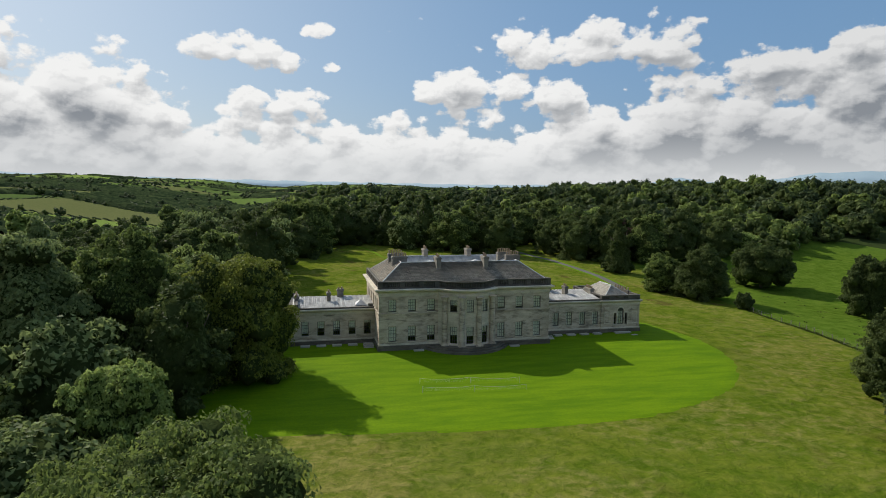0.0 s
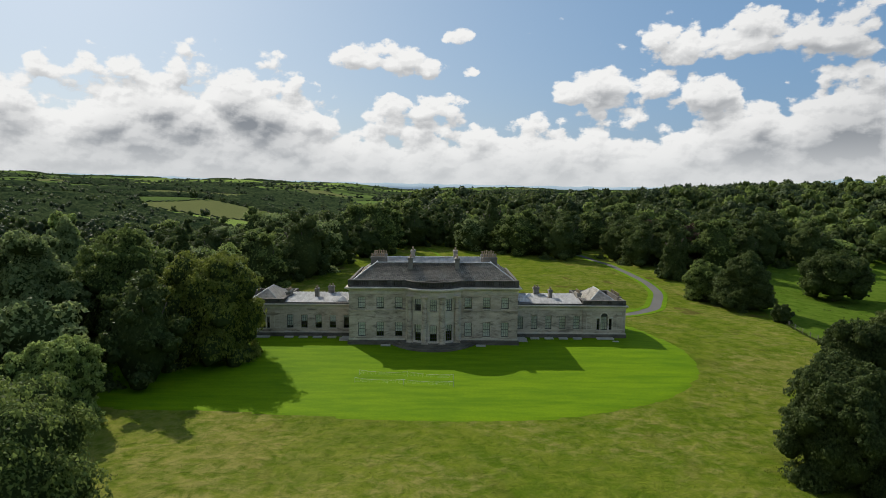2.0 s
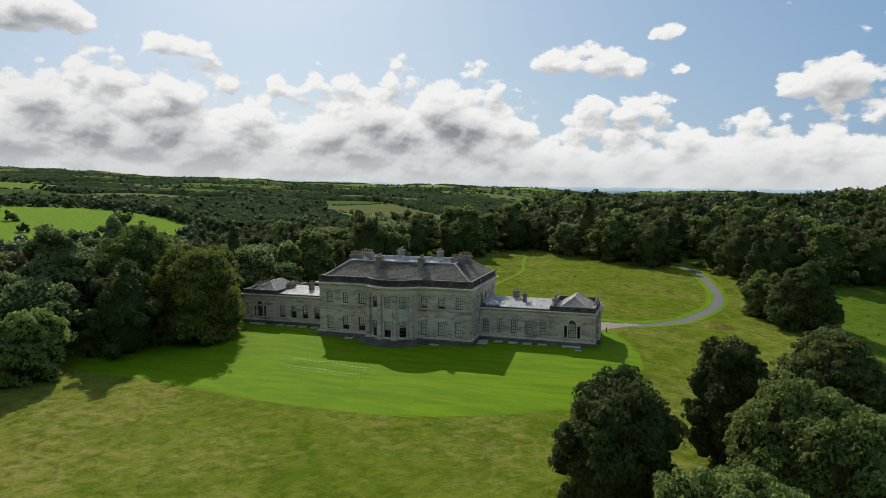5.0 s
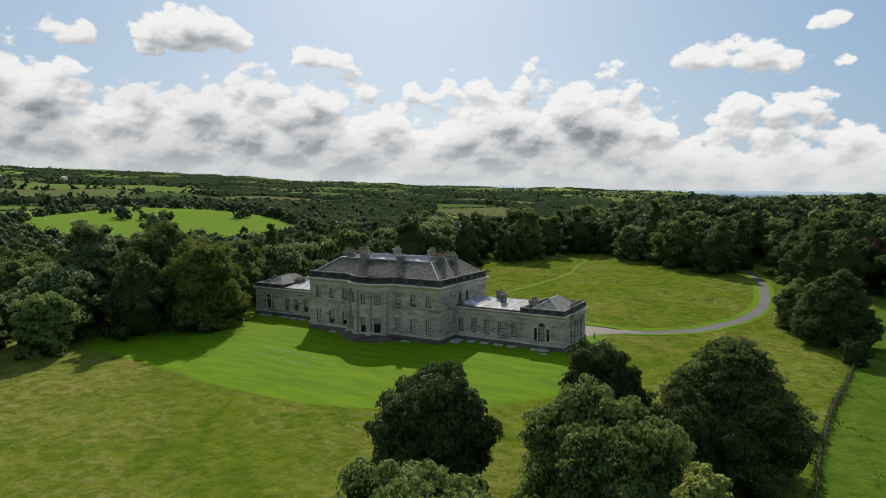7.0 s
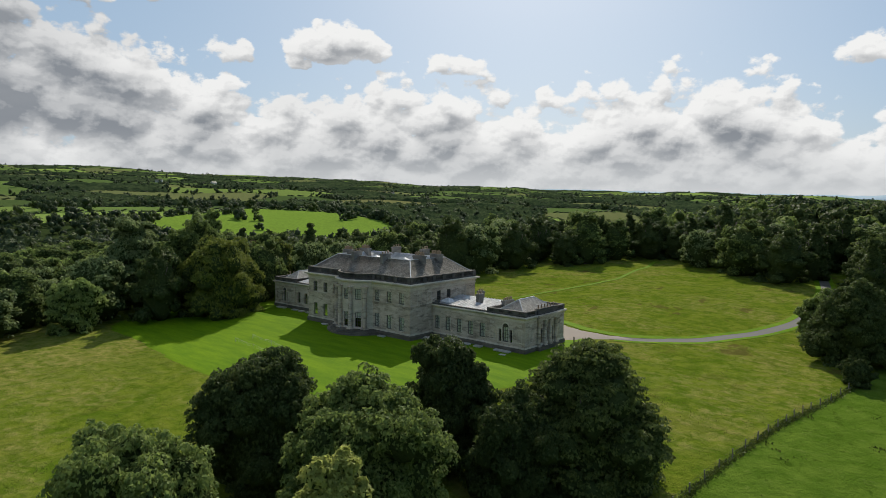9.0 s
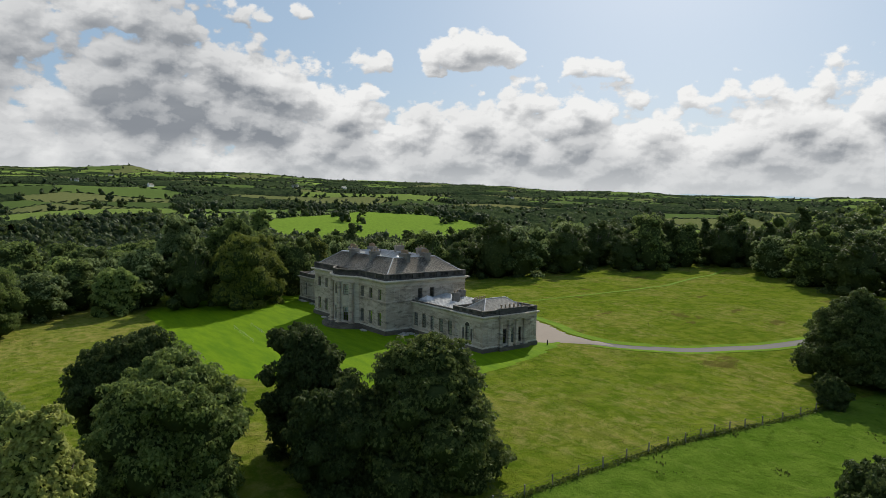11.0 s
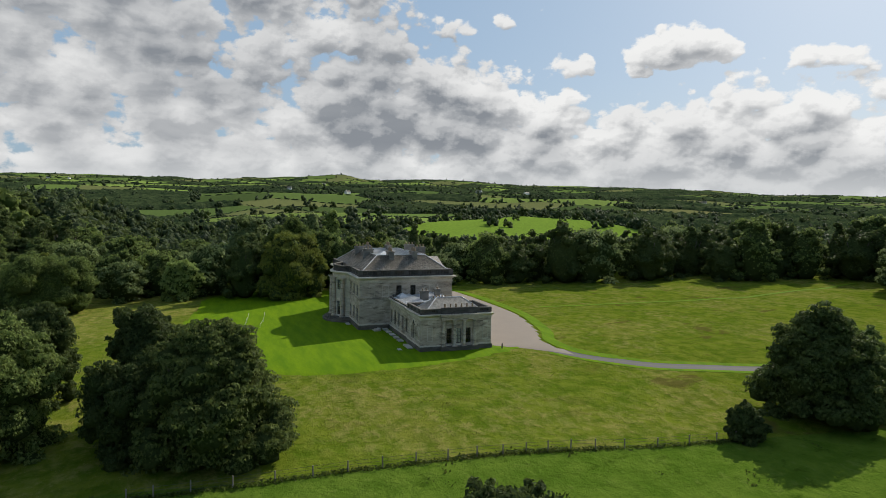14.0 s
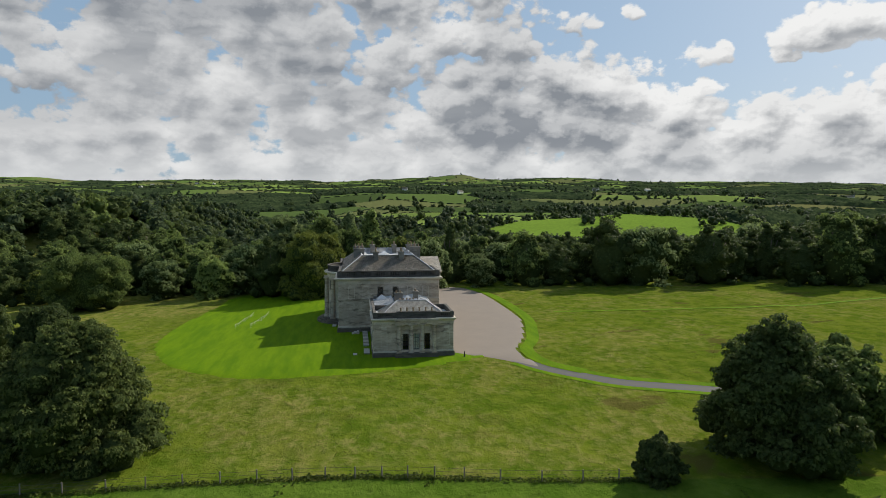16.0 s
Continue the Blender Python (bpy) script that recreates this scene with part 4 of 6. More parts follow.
# ---- wings with end pavilions ----
def wing(s):
    """One long low wing and its end pavilion; s is the side."""
    w = tagged(new("side_wing"), "single-storey grey stone wing ending in a parapeted pavilion", "house wing", "wings of the house")

    def fr(u, z, d):
        return (s * u, 6.5 + d, z)

    def pf(u, z, d):
        return (s * u, 6.3 + d, z)

    def end(u, z, d):
        return (s * (38.5 - d), u, z)

    def bk(u, z, d):
        return (s * u, 19.9 - d, z)

    wins = [17.35 + 2.84 * i for i in range(5)]
    bm = bmesh.new()
    facade(bm, fr, HW + 0.01, 29.95, -0.8, 6.25, 0.45, [(u - 0.64, u + 0.64, 1.75, 4.4) for u in wins])
    part("front_wall", bm, M_STONE, w)
    blinds = [1.0, 1.0, 1.0, 1.0, 1.0] if s > 0 else [0.2, 0.55, 0.62, 0.5, 0.85]
    for u, k in zip(wins, blinds):
        sash_window(w, fr, u, 1.75, 4.4, 1.28, k)
    bm = bmesh.new()
    bx(bm, min(s * 16.0, s * 29.95), max(s * 16.0, s * 29.95), 17.6, 18.0, -0.8, 6.3)
    part("rear_wall", bm, M_STONE, w)

    # pavilion walls
    niches = [(30.75, 31.7, 1.9, 4.1), (36.85, 37.8, 1.9, 4.1)]
    lights = [(33.58, 34.92, 1.65, 4.45), (32.75, 33.3, 1.65, 3.95), (35.2, 35.75, 1.65, 3.95)]
    bm = bmesh.new()
    facade(bm, pf, 29.95, 38.5, -0.8, 6.25, 0.45, lights)
    part("pavilion_front_wall", bm, M_STONE, w)
    bm = bmesh.new()
    endw = [(11.7 - 0.5, 11.7 + 0.5, 1.2, 3.95), (13.55 - 0.5, 13.55 + 0.5, 1.2, 3.95), (15.4 - 0.5, 15.4 + 0.5, 1.2, 3.95)]
    facade(bm, end, 6.75, 19.45, -0.8, 6.25, 0.45, endw)
    part("pavilion_end_wall", bm, M_STONE, w)
    bm = bmesh.new()
    facade(bm, bk, 29.95, 38.5, -0.8, 6.25, 0.45, [])
    part("pavilion_rear_wall", bm, M_STONE, w)
    bm = bmesh.new()
    bx(bm, min(s * 29.95, s * 30.3), max(s * 29.95, s * 30.3), 6.76, 19.44, -0.8, 6.6)
    part("pavilion_inner_wall", bm, M_STONE, w)
    for u0, u1, z0, z1 in niches:
        bm = bmesh.new()
        for a, b2, za, zb in ((u0 - 0.1, u0, z0, z1), (u1, u1 + 0.1, z0, z1), (u0 - 0.1, u1 + 0.1, z1, z1 + 0.14), (u0 - 0.14, u1 + 0.14, z0 - 0.16, z0), (u0, u1, 4.75, 5.2)):
            bx(bm, min(s * a, s * b2), max(s * a, s * b2), 6.22, 6.34, za, zb)
        part("blind_window", bm, M_PALE, w)
    for u0, u1 in ((7.6, 8.5), (18.3, 19.2)):
        bm = bmesh.new()
        for a, b2, za, zb in ((u0 - 0.1, u0, 1.9, 4.1), (u1, u1 + 0.1, 1.9, 4.1), (u0 - 0.1, u1 + 0.1, 4.1, 4.24), (u0 - 0.14, u1 + 0.14, 1.74, 1.9), (u0, u1, 4.75, 5.2)):
            bx(bm, min(s * 38.46, s * 38.58), max(s * 38.46, s * 38.58), a, b2, za, zb)
        part("blind_window", bm, M_PALE, w)
    # venetian window: arched head, two narrow side lights
    sash_window(w, pf, 34.25, 1.65, 4.45, 1.34, 1.0 if s > 0 else 0.2)
    sash_window(w, pf, 33.03, 1.65, 3.95, 0.55, 0.0, cols=1)
    sash_window(w, pf, 35.48, 1.65, 3.95, 0.55, 0.0, cols=1)
    bm = bmesh.new()
    for k in range(12):
        t0, t1 = math.pi * k / 12, math.pi * (k + 1) / 12
        q = [(34.25 + r * math.cos(t), 4.42 + r * math.sin(t)) for r, t in ((0.67, t0), (0.9, t0), (0.9, t1), (0.67, t1))]
        lo, hi = [bm.verts.new(pf(u, z, -0.08)) for u, z in q], [bm.verts.new(pf(u, z, 0.02)) for u, z in q]
        bm.faces.new(lo)
        for i in range(4):
            bm.faces.new((lo[i], lo[(i + 1) % 4], hi[(i + 1) % 4], hi[i]))
    for u in (32.62, 33.44, 35.06, 35.88):
        bx(bm, min(s * (u - 0.09), s * (u + 0.09)), max(s * (u - 0.09), s * (u + 0.09)), 6.2, 6.32, 1.6, 4.0)
    for a, b2 in ((32.5, 33.56), (34.94, 36.0)):
        bx(bm, min(s * a, s * b2), max(s * a, s * b2), 6.16, 6.32, 4.0, 4.25)
    part("window_surround", bm, M_PALE, w)
    bm = bmesh.new()
    fan = [pf(34.25 + 0.67 * math.cos(math.pi * k / 14), 4.45 + 0.6 * math.sin(math.pi * k / 14), -0.03) for k in range(15)]
    poly(bm, fan)
    part("fanlight", bm, M_IRON, w, "dark arched fanlight")
    for i, u in enumerate((11.7, 13.55, 15.4)):
        sash_window(w, end, u, 1.2, 3.95, 1.0, 1.0 if i == 1 else 0.0, wood=None if i == 1 else M_IRON)
    for u in (10.55, 12.62, 14.48, 16.55):
        column(w, s * 38.72, u, 0.75, 5.62, 0.36, "end_column")
    bm = bmesh.new()
    bx(bm, min(s * 38.3, s * 39.15), max(s * 38.3, s * 39.15), 10.0, 17.1, 5.62, 6.3)
    bx(bm, min(s * 38.3, s * 39.4), max(s * 38.3, s * 39.4), 9.8, 17.3, 6.3, 6.62)
    part("end_entablature", bm, M_STONE, w)
    bm = bmesh.new()
    bx(bm, min(s * 38.4, s * 39.35), max(s * 38.4, s * 39.35), 9.9, 17.2, -1.2, 0.73)
    part("end_plinth", bm, M_PLINTH, w)

    pav = [(29.95, 6.3), (38.5, 6.3), (38.5, 19.9), (29.95, 19.9)]
    wpath = [(HW + 0.02, 6.5), (29.93, 6.5)]
    wback = [(29.93, 18.0), (HW + 0.02, 18.0)]
    if s < 0:
        pav = [(-x, y) for x, y in pav][::-1]
        wpath = [(-x, y) for x, y in wpath][::-1]
        wback = [(-x, y) for x, y in wback][::-1]
    corn = [(-0.2, 5.65), (0.05, 5.65), (0.07, 6.1), (0.2, 6.2), (0.42, 6.38), (0.46, 6.55), (0.4, 6.62), (-0.2, 6.64)]
    for nm, prof, mat in (("cornice", corn, M_PALE), ("plinth", [(-0.2, -1.3), (0.2, -1.3), (0.2, 0.7), (0.12, 0.78), (-0.2, 0.78)], M_PLINTH),
                          ("base_band", [(-0.1, 0.8), (0.1, 0.8), (0.1, 1.0), (0.03, 1.06), (-0.1, 1.06)], M_PALE)):
        bm = bmesh.new()
        sweep(bm, pav, prof)
        part(nm, bm, mat, w)
        bm = bmesh.new()
        sweep(bm, wpath, prof, False)
        part(nm, bm, mat, w)
    bm = bmesh.new()
    sweep(bm, wpath, [(-0.35, 6.66), (0.1, 6.66), (0.1, 6.9), (-0.35, 6.9)], False)
    part("wing_coping", bm, M_BLACKENED, w)
    px = sorted((s * 29.95, s * 38.5))
    prs = [(x, y, 0.3, 0.3) for x in (px[0] + 0.25, px[1] - 0.25) for y in (6.55, 19.65)]
    prs += [(s * 32.2, 6.5, 0.55, 0.24), (s * 36.3, 6.5, 0.55, 0.24), (s * 34.25, 6.5, 0.5, 0.24), (s * 38.3, 9.9, 0.24, 0.5), (s * 38.3, 17.1, 0.24, 0.5)]
    balustrade(w, pav, 6.66, 7.62, prs, label="blackened stone parapet")
    bm = bmesh.new()
    bx(bm, min(s * 37.9, s * 38.75), max(s * 37.9, s * 38.75), 10.2, 16.9, 6.63, 7.75)
    st = part("end_parapet", bm, M_BLACKENED, w, "solid blackened parapet block")
    for i in range(6):
        bm = bmesh.new()
        y = 10.9 + i * 1.06
        cylinder(bm, s * 38.3, y, 7.75, 8.3, 0.17, 0.13, 10)
        cylinder(bm, s * 38.3, y, 8.28, 8.42, 0.18, 0.17, 10)
        part("chimney_pot", bm, M_POT, st, "buff clay pot")
    # pavilion hip roof
    xi, xo, xr = s * 30.9, s * 37.6, s * 34.2
    a = [(xi, 7.3, 6.7), (xo, 7.3, 6.7), (xo, 18.9, 6.7), (xi, 18.9, 6.7)]
    r0, r1 = (xr, 10.6, 9.05), (xr, 15.6, 9.05)
    for q in ((a[0], a[1], r0), (a[1], a[2], r1, r0), (a[2], a[3], r1), (a[3], a[0], r0, r1)):
        bm = bmesh.new()
        poly(bm, q)
        bmesh.ops.solidify(bm, geom=bm.faces[:], thickness=0.1)
        part("hip_slope", bm, M_PALE_SLATE, w)
    for q in ((a[0], r0), (a[1], r0), (a[2], r1), (a[3], r1), (r0, r1)):
        roll(w, q, 0.09)
    bm = bmesh.new()
    bx(bm, min(s * 30.35, s * 38.05), max(s * 30.35, s * 38.05), 6.75, 19.5, 6.4, 6.68)
    part("gutter_floor", bm, M_LEAD, w)
    # lead roof of the wing: two low slopes with standing seams
    for y0, z0, y1, z1 in ((6.8, 6.78, 10.6, 7.35), (11.0, 6.95, 15.2, 7.6), (15.4, 7.6, 17.9, 6.9)):
        bm = bmesh.new()
        x0, x1 = sorted((s * 16.05, s * 29.9))
        poly(bm, [(x0, y0, z0), (x1, y0, z0), (x1, y1, z1), (x0, y1, z1)])
        bmesh.ops.solidify(bm, geom=bm.faces[:], thickness=0.1)
        sheet = part("lead_roof", bm, M_LEAD, w)
        k = x0 + 0.5
        while k < x1 - 0.2:
            bm = bmesh.new()
            limb_ring(bm, Vector((k, y0 + 0.05, z0 + 0.03)), Vector((k, y1 - 0.05, z1 + 0.03)), 0.05, 5)
            part("seam", bm, M_LEAD, sheet)
            k += 0.75
    bm = bmesh.new()
    bx(bm, min(s * 16.05, s * 29.9), max(s * 16.05, s * 29.9), 6.85, 17.6, 6.3, 6.74)
    part("roof_bed", bm, M_LEAD, w)
    for cx, cy, hw in ((18.4, 8.6, 1.1), (20.0, 13.6, 1.0)):
        bm = bmesh.new()
        c = [(s * (cx - hw), cy - hw, 7.05), (s * (cx + hw), cy - hw, 7.05), (s * (cx + hw), cy + hw, 7.05), (s * (cx - hw), cy + hw, 7.05)]
        for i in range(4):
            poly(bm, [c[i], c[(i + 1) % 4], (s * cx, cy, 7.95)])
        part("rooflight", bm, M_LEAD, w, "pyramid rooflight")
    bm = bmesh.new()
    bx(bm, min(s * 16.3, s * 17.1), max(s * 16.3, s * 17.1), 7.0, 7.6, 6.75, 7.35)
    part("plant_box", bm, M_SASH, w, "small white equipment box")
    chimney(w, s * 21.8, 15.0, 0.6, 0.45, 6.9, 9.0, 2, True, 0.45)
    chimney(w, s * 24.2, 11.5, 0.32, 0.8, 6.9, 9.0, 2, False, 0.5)
    chimney(w, s * 30.2, 12.6, 0.4, 1.5, 6.4, 8.3, 5, False, 0.55)
    return w


for side in (-1, 1):
    wing(side)

# stone slabs over the light wells, and steps at the wings
slab_n = 0
for s in (-1, 1):
    for u in [17.35 + 2.84 * i for i in range(5)] + [34.25]:
        wide = 1.7 if u > 30 else 0.85
        bm = bmesh.new()
        z = gz(s * u, 5.2)
        bx(bm, s * u - wide, s * u + wide, 4.75, 5.75, z - 0.25, z + 0.3)
        bmesh.ops.bevel(bm, geom=bm.edges[:], offset=0.03, segments=1, affect="EDGES")
        tagged(part("stone_slab", bm, M_SLAB, None), "pale stone slab over a light well", "slab", "light well slabs")
    for u in (9.0,):
        bm = bmesh.new()
        z = gz(s * u, -1.0)
        bx(bm, s * u - 0.9, s * u + 0.9, -1.45, -0.65, z - 0.25, z + 0.26)
        bmesh.ops.bevel(bm, geom=bm.edges[:], offset=0.03, segments=1, affect="EDGES")
        tagged(part("stone_slab", bm, M_SLAB, None), "pale stone slab over a light well", "slab", "light well slabs")
    steps = tagged(new("stone_steps"), "short flight of stone steps against the wing", "steps")
    for i in range(3):
        bm = bmesh.new()
        bx(bm, min(s * 16.5, s * 18.4), max(s * 16.5, s * 18.4), 2.6 + i * 0.5, 3.1 + i * 0.5, -0.4, 0.12 + 0.17 * i)
        part("step", bm, M_SLAB, steps)


# ---- trees ----
def ico(sub):
    bm = bmesh.new()
    bmesh.ops.create_icosphere(bm, subdivisions=sub, radius=1)
    v = np.array([x.co[:] for x in bm.verts])
    f = np.array([[q.index for q in p.verts] for p in bm.faces])
    bm.free()
    return v, f


ICO1, ICO2, ICO3 = ico(1), ico(2), ico(3)


def crown_arrays(seed, h, rad, leaves, size, lobes=18, low=0.1, cone=0.0, lobe_r=0.36, tier=0.7):
    """Vertices and triangles of a leafy crown: boughs that carry clumps, each a dark core under many small leaf sprays."""
    g = np.random.default_rng(seed)
    if leaves > 3000:
        lobes, lobe_r = int(lobes * 1.5), lobe_r * 0.8
    zc, hz = h * (1 + low) / 2, h * (1 - low) / 2
    cs, rr = [], []
    for i in range(lobes):
        u = (i + 0.5) / lobes
        z = 1 - 1.9 * u
        a = i * 2.39996 + g.uniform(-0.6, 0.6)
        q = math.sqrt(max(0.0, 1 - z * z)) ** 0.8
        if z < 0 and low < 0.04:
            q = max(q, 0.9)         # leafy to the ground
        wide = 1.0 - cone * (z + 0.9) / 1.9
        k = g.uniform(0.66, 0.98)
        lr = rad * lobe_r * g.uniform(0.6, 1.1) * (0.55 + 0.45 * wide)
        cs.append((math.cos(a) * q * rad * k * wide, math.sin(a) * q * rad * k * wide, zc + z * hz * 0.74 + g.uniform(-0.06, 0.06) * h))
        rr.append(lr)
    cs.append((0, 0, zc)), rr.append(rad * 0.55 * (1 - 0.4 * cone))
    cs, rr = np.array(cs), np.array(rr)
    V, F, off = [], [], 0
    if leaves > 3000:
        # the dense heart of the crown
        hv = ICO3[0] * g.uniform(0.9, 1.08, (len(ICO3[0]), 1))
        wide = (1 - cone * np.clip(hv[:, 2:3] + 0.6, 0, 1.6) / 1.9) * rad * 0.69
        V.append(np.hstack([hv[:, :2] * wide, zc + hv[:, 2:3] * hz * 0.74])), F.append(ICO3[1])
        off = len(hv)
    bv, bf = ICO2 if leaves > 3000 else ICO1
    for c, r in zip(cs, rr):
        v = bv * ((0.7 if leaves > 1000 else 0.84) + g.uniform(-0.14, 0.14, (len(bv), 1))) * r * np.array([1, 1, 0.85]) + c
        V.append(v), F.append(bf + off)
        off += len(bv)
    if leaves > 1000:
        # clumps on the outside of each bough
        n_sub = 16 if leaves > 7000 else 7
        n = len(cs) * n_sub
        d = g.normal(size=(n, 3))
        d /= np.linalg.norm(d, axis=1, keepdims=True)
        d[:, 2] = np.where(d[:, 2] < -0.3, -d[:, 2], d[:, 2])
        mother = np.repeat(np.arange(len(cs)), n_sub)
        sr = rr[mother] * g.uniform(0.18, 0.4, n)
        sc = cs[mother] + d * (rr[mother] * g.uniform(0.78, 1.05, n))[:, None] * np.array([1, 1, 0.85])
        cs, rr = np.vstack([cs, sc]), np.concatenate([rr * 0.95, sr])
        share = np.concatenate([rr[:len(rr) - n] ** 2 * 0.9, sr ** 2 * 1.6])
        flat = tier
    else:
        share, flat = rr ** 2, 0.85
    pick = g.choice(len(cs), leaves, p=share / share.sum())
    d = g.normal(size=(leaves, 3))
    d /= np.linalg.norm(d, axis=1, keepdims=True)
    d[:, 2] = np.where(d[:, 2] < -0.2, -d[:, 2], d[:, 2])
    p = cs[pick] + d * (rr[pick] * g.uniform(0.8, 1.12, leaves))[:, None] * np.array([1, 1, flat])
    if leaves > 3000:
        k = leaves // 5
        p[:k] = d[:k] * g.uniform(0.98, 1.14, (k, 1))
        p[:k, 2] += np.where(g.random(k) < 0.3, -0.5, 0.0)
        p[:k, :2] *= (1 - cone * np.clip(p[:k, 2:3] + 0.6, 0, 1.6) / 1.9) * rad * 0.7
        p[:k, 2] = zc + p[:k, 2] * hz * 0.76
    nrm = d + np.array([0, 0, 0.3]) + g.normal(size=(leaves, 3)) * 0.42
    nrm /= np.linalg.norm(nrm, axis=1, keepdims=True)
    t = np.cross(nrm, g.normal(size=(leaves, 3)))
    t /= np.linalg.norm(t, axis=1, keepdims=True)
    bt = np.cross(nrm, t)
    s = size * g.uniform(0.55, 1.35, leaves)[:, None]
    a = p + t * s
    b2 = p - t * s * 0.45 + bt * s * 0.8
    c2 = p - t * s * 0.55 - bt * s * 0.75
    tip = nrm * s * 0.25
    inner = sum(len(q) for q in F)
    V.append(np.stack([a - tip, b2 + tip, c2], 1).reshape(-1, 3))
    F.append(np.arange(leaves * 3).reshape(-1, 3) + off)
    V, F = np.vstack(V), np.vstack(F)
    # bring the crown to its true height and spread
    z0, z1 = np.percentile(V[:, 2], (0.3, 99.8))
    V[:, 2] = h * low + (V[:, 2] - z0) * (h * (1 - low)) / (z1 - z0)
    V[:, :2] *= rad / np.percentile(np.hypot(V[:, 0], V[:, 1]), 98)
    return V, F, inner


def tri_mesh(name, v, f, mat, inner=0):
    m = bpy.data.meshes.new(name)
    m.vertices.add(len(v)), m.loops.add(len(f) * 3), m.polygons.add(len(f))
    m.vertices.foreach_set("co", v.astype(np.float32).ravel())
    m.loops.foreach_set("vertex_index", f.astype(np.int32).ravel())
    m.polygons.foreach_set("loop_start", np.arange(0, len(f) * 3, 3, dtype=np.int32))
    m.update(calc_edges=True)
    m.materials.append(mat)
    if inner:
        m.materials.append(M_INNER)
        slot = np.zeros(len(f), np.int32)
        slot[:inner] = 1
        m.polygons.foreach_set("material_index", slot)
    return m


def limb(bm, a, b, ra, rb, sides=8):
    a, b = Vector(a), Vector(b)
    q = (b - a).to_track_quat("Z", "Y")
    rings = []
    for p, r in ((a, ra), (a.lerp(b, 0.5) + Vector((0.1 * ra, -0.1 * ra, 0)), (ra + rb) / 2), (b, rb)):
        rings.append([bm.verts.new(p + q @ Vector((math.cos(2 * math.pi * i / sides) * r, math.sin(2 * math.pi * i / sides) * r, 0))) for i in range(sides)])
    for r0, r1 in zip(rings, rings[1:]):
        for i in range(sides):
            bm.faces.new((r0[i], r0[(i + 1) % sides], r1[(i + 1) % sides], r1[i]))
    bm.faces.new(rings[-1])


def trunk_mesh(name, seed, h, rad):
    g = random.Random(seed)
    bm = bmesh.new()
    fork = h * 0.3
    limb(bm, (0, 0, -0.8), (0, 0, fork * 0.35), h * 0.045, h * 0.03)
    limb(bm, (0, 0, fork * 0.3), (0.1, 0, fork), h * 0.031, h * 0.026)
    for i in range(6):
        a = i * 1.05 + g.uniform(-0.3, 0.3)
        k = g.uniform(0.4, 0.62)
        mid = (math.cos(a) * rad * k * 0.5, math.sin(a) * rad * k * 0.5, fork + h * 0.16)
        limb(bm, (0.1, 0, fork * g.uniform(0.8, 1.0)), mid, h * 0.016, h * 0.011, 6)
        limb(bm, mid, (math.cos(a) * rad * k, math.sin(a) * rad * k, fork + h * g.uniform(0.3, 0.45)), h * 0.011, h * 0.004, 5)
    limb(bm, (0.1, 0, fork * 0.9), (0, 0, h * 0.85), h * 0.02, h * 0.005, 6)
    m = bpy.data.meshes.new(name)
    bm.to_mesh(m)
    bm.free()
    m.shade_smooth()
    m.materials.append(M_BARK)
    return m


def tree(name, x, y, seed, h, rad, mat, label, leaves=9000, size=0.5, group="", **kw):
    """A tree: an empty at its foot, a trunk with limbs, and a leafy crown."""
    base = new(name)
    base.empty_display_size = 0.5
    base.matrix_world = pose(x, y, gz(x, y) - 0.05)
    t = new("trunk", trunk_mesh("trunk", seed, h, rad))
    t.parent = base
    v, f, inner = crown_arrays(seed, h, rad, leaves, size, **kw)
    c = new("crown", tri_mesh("crown", v, f, mat, inner))
    c.parent = base
    return tagged(base, label, "tree", group)

# specimen trees: x, y, seed, height, radius
tree("lime_tree", -38.8, -8.2, 11, 18.4, 9.6, M_LEAF_GOLD, "broad lime tree turning yellow beside the house", 63000, 0.202, lobes=33, lobe_r=0.4, low=-0.05)
tree("sycamore_tree", -38, -68.5, 12, 15.2, 11.2, M_LEAF, "spreading green sycamore on the meadow's edge", 75000, 0.185, lobes=35, lobe_r=0.4, low=0.06)
tree("pale_tree", -48.5, -37.5, 13, 11.6, 5.6, M_LEAF_PALE, "low pale green tree at the wood's edge", 34000, 0.185, lobes=30, low=0.0)
tree("tall_oak", -55, -7, 14, 22.5, 8.2, M_LEAF, "tall dark oak rising behind the lime tree", 49000, 0.227, lobes=29, lobe_r=0.4, low=0.04)
tree("tall_oak", -64, -18, 15, 23.5, 7.5, M_LEAF_GREY, "tall green oak in the wood by the lawn", 40000, 0.227, lobes=40, low=0.05, cone=0.25)
tree("poplar_tree", -75, 9, 16, 25.0, 4.6, M_LEAF_PALE, "slender tall poplar above the wood", 14000, 0.34, lobes=30, low=0.03, cone=0.35)
tree("poplar_tree", -70, 2, 17, 24.0, 4.4, M_LEAF_GREY, "slender tall poplar above the wood", 14000, 0.34, lobes=30, low=0.03, cone=0.35)
tree("round_tree", 44.5, -52, 21, 14.0, 6.3, M_LEAF_DARK, "round dark green tree on the slope", 63000, 0.168, lobes=31, lobe_r=0.4, low=0.0)
tree("ash_tree", 61, -52.2, 22, 15.4, 7.6, M_LEAF, "broad green ash tree on the slope", 78000, 0.168, lobes=36, lobe_r=0.4, low=0.0, cone=0.15)
tree("dark_tree", 56.5, -36, 23, 15.0, 5.0, M_LEAF_DARK, "small dark green tree below the lawn", 43000, 0.176, lobes=34, low=0.0, cone=0.1)
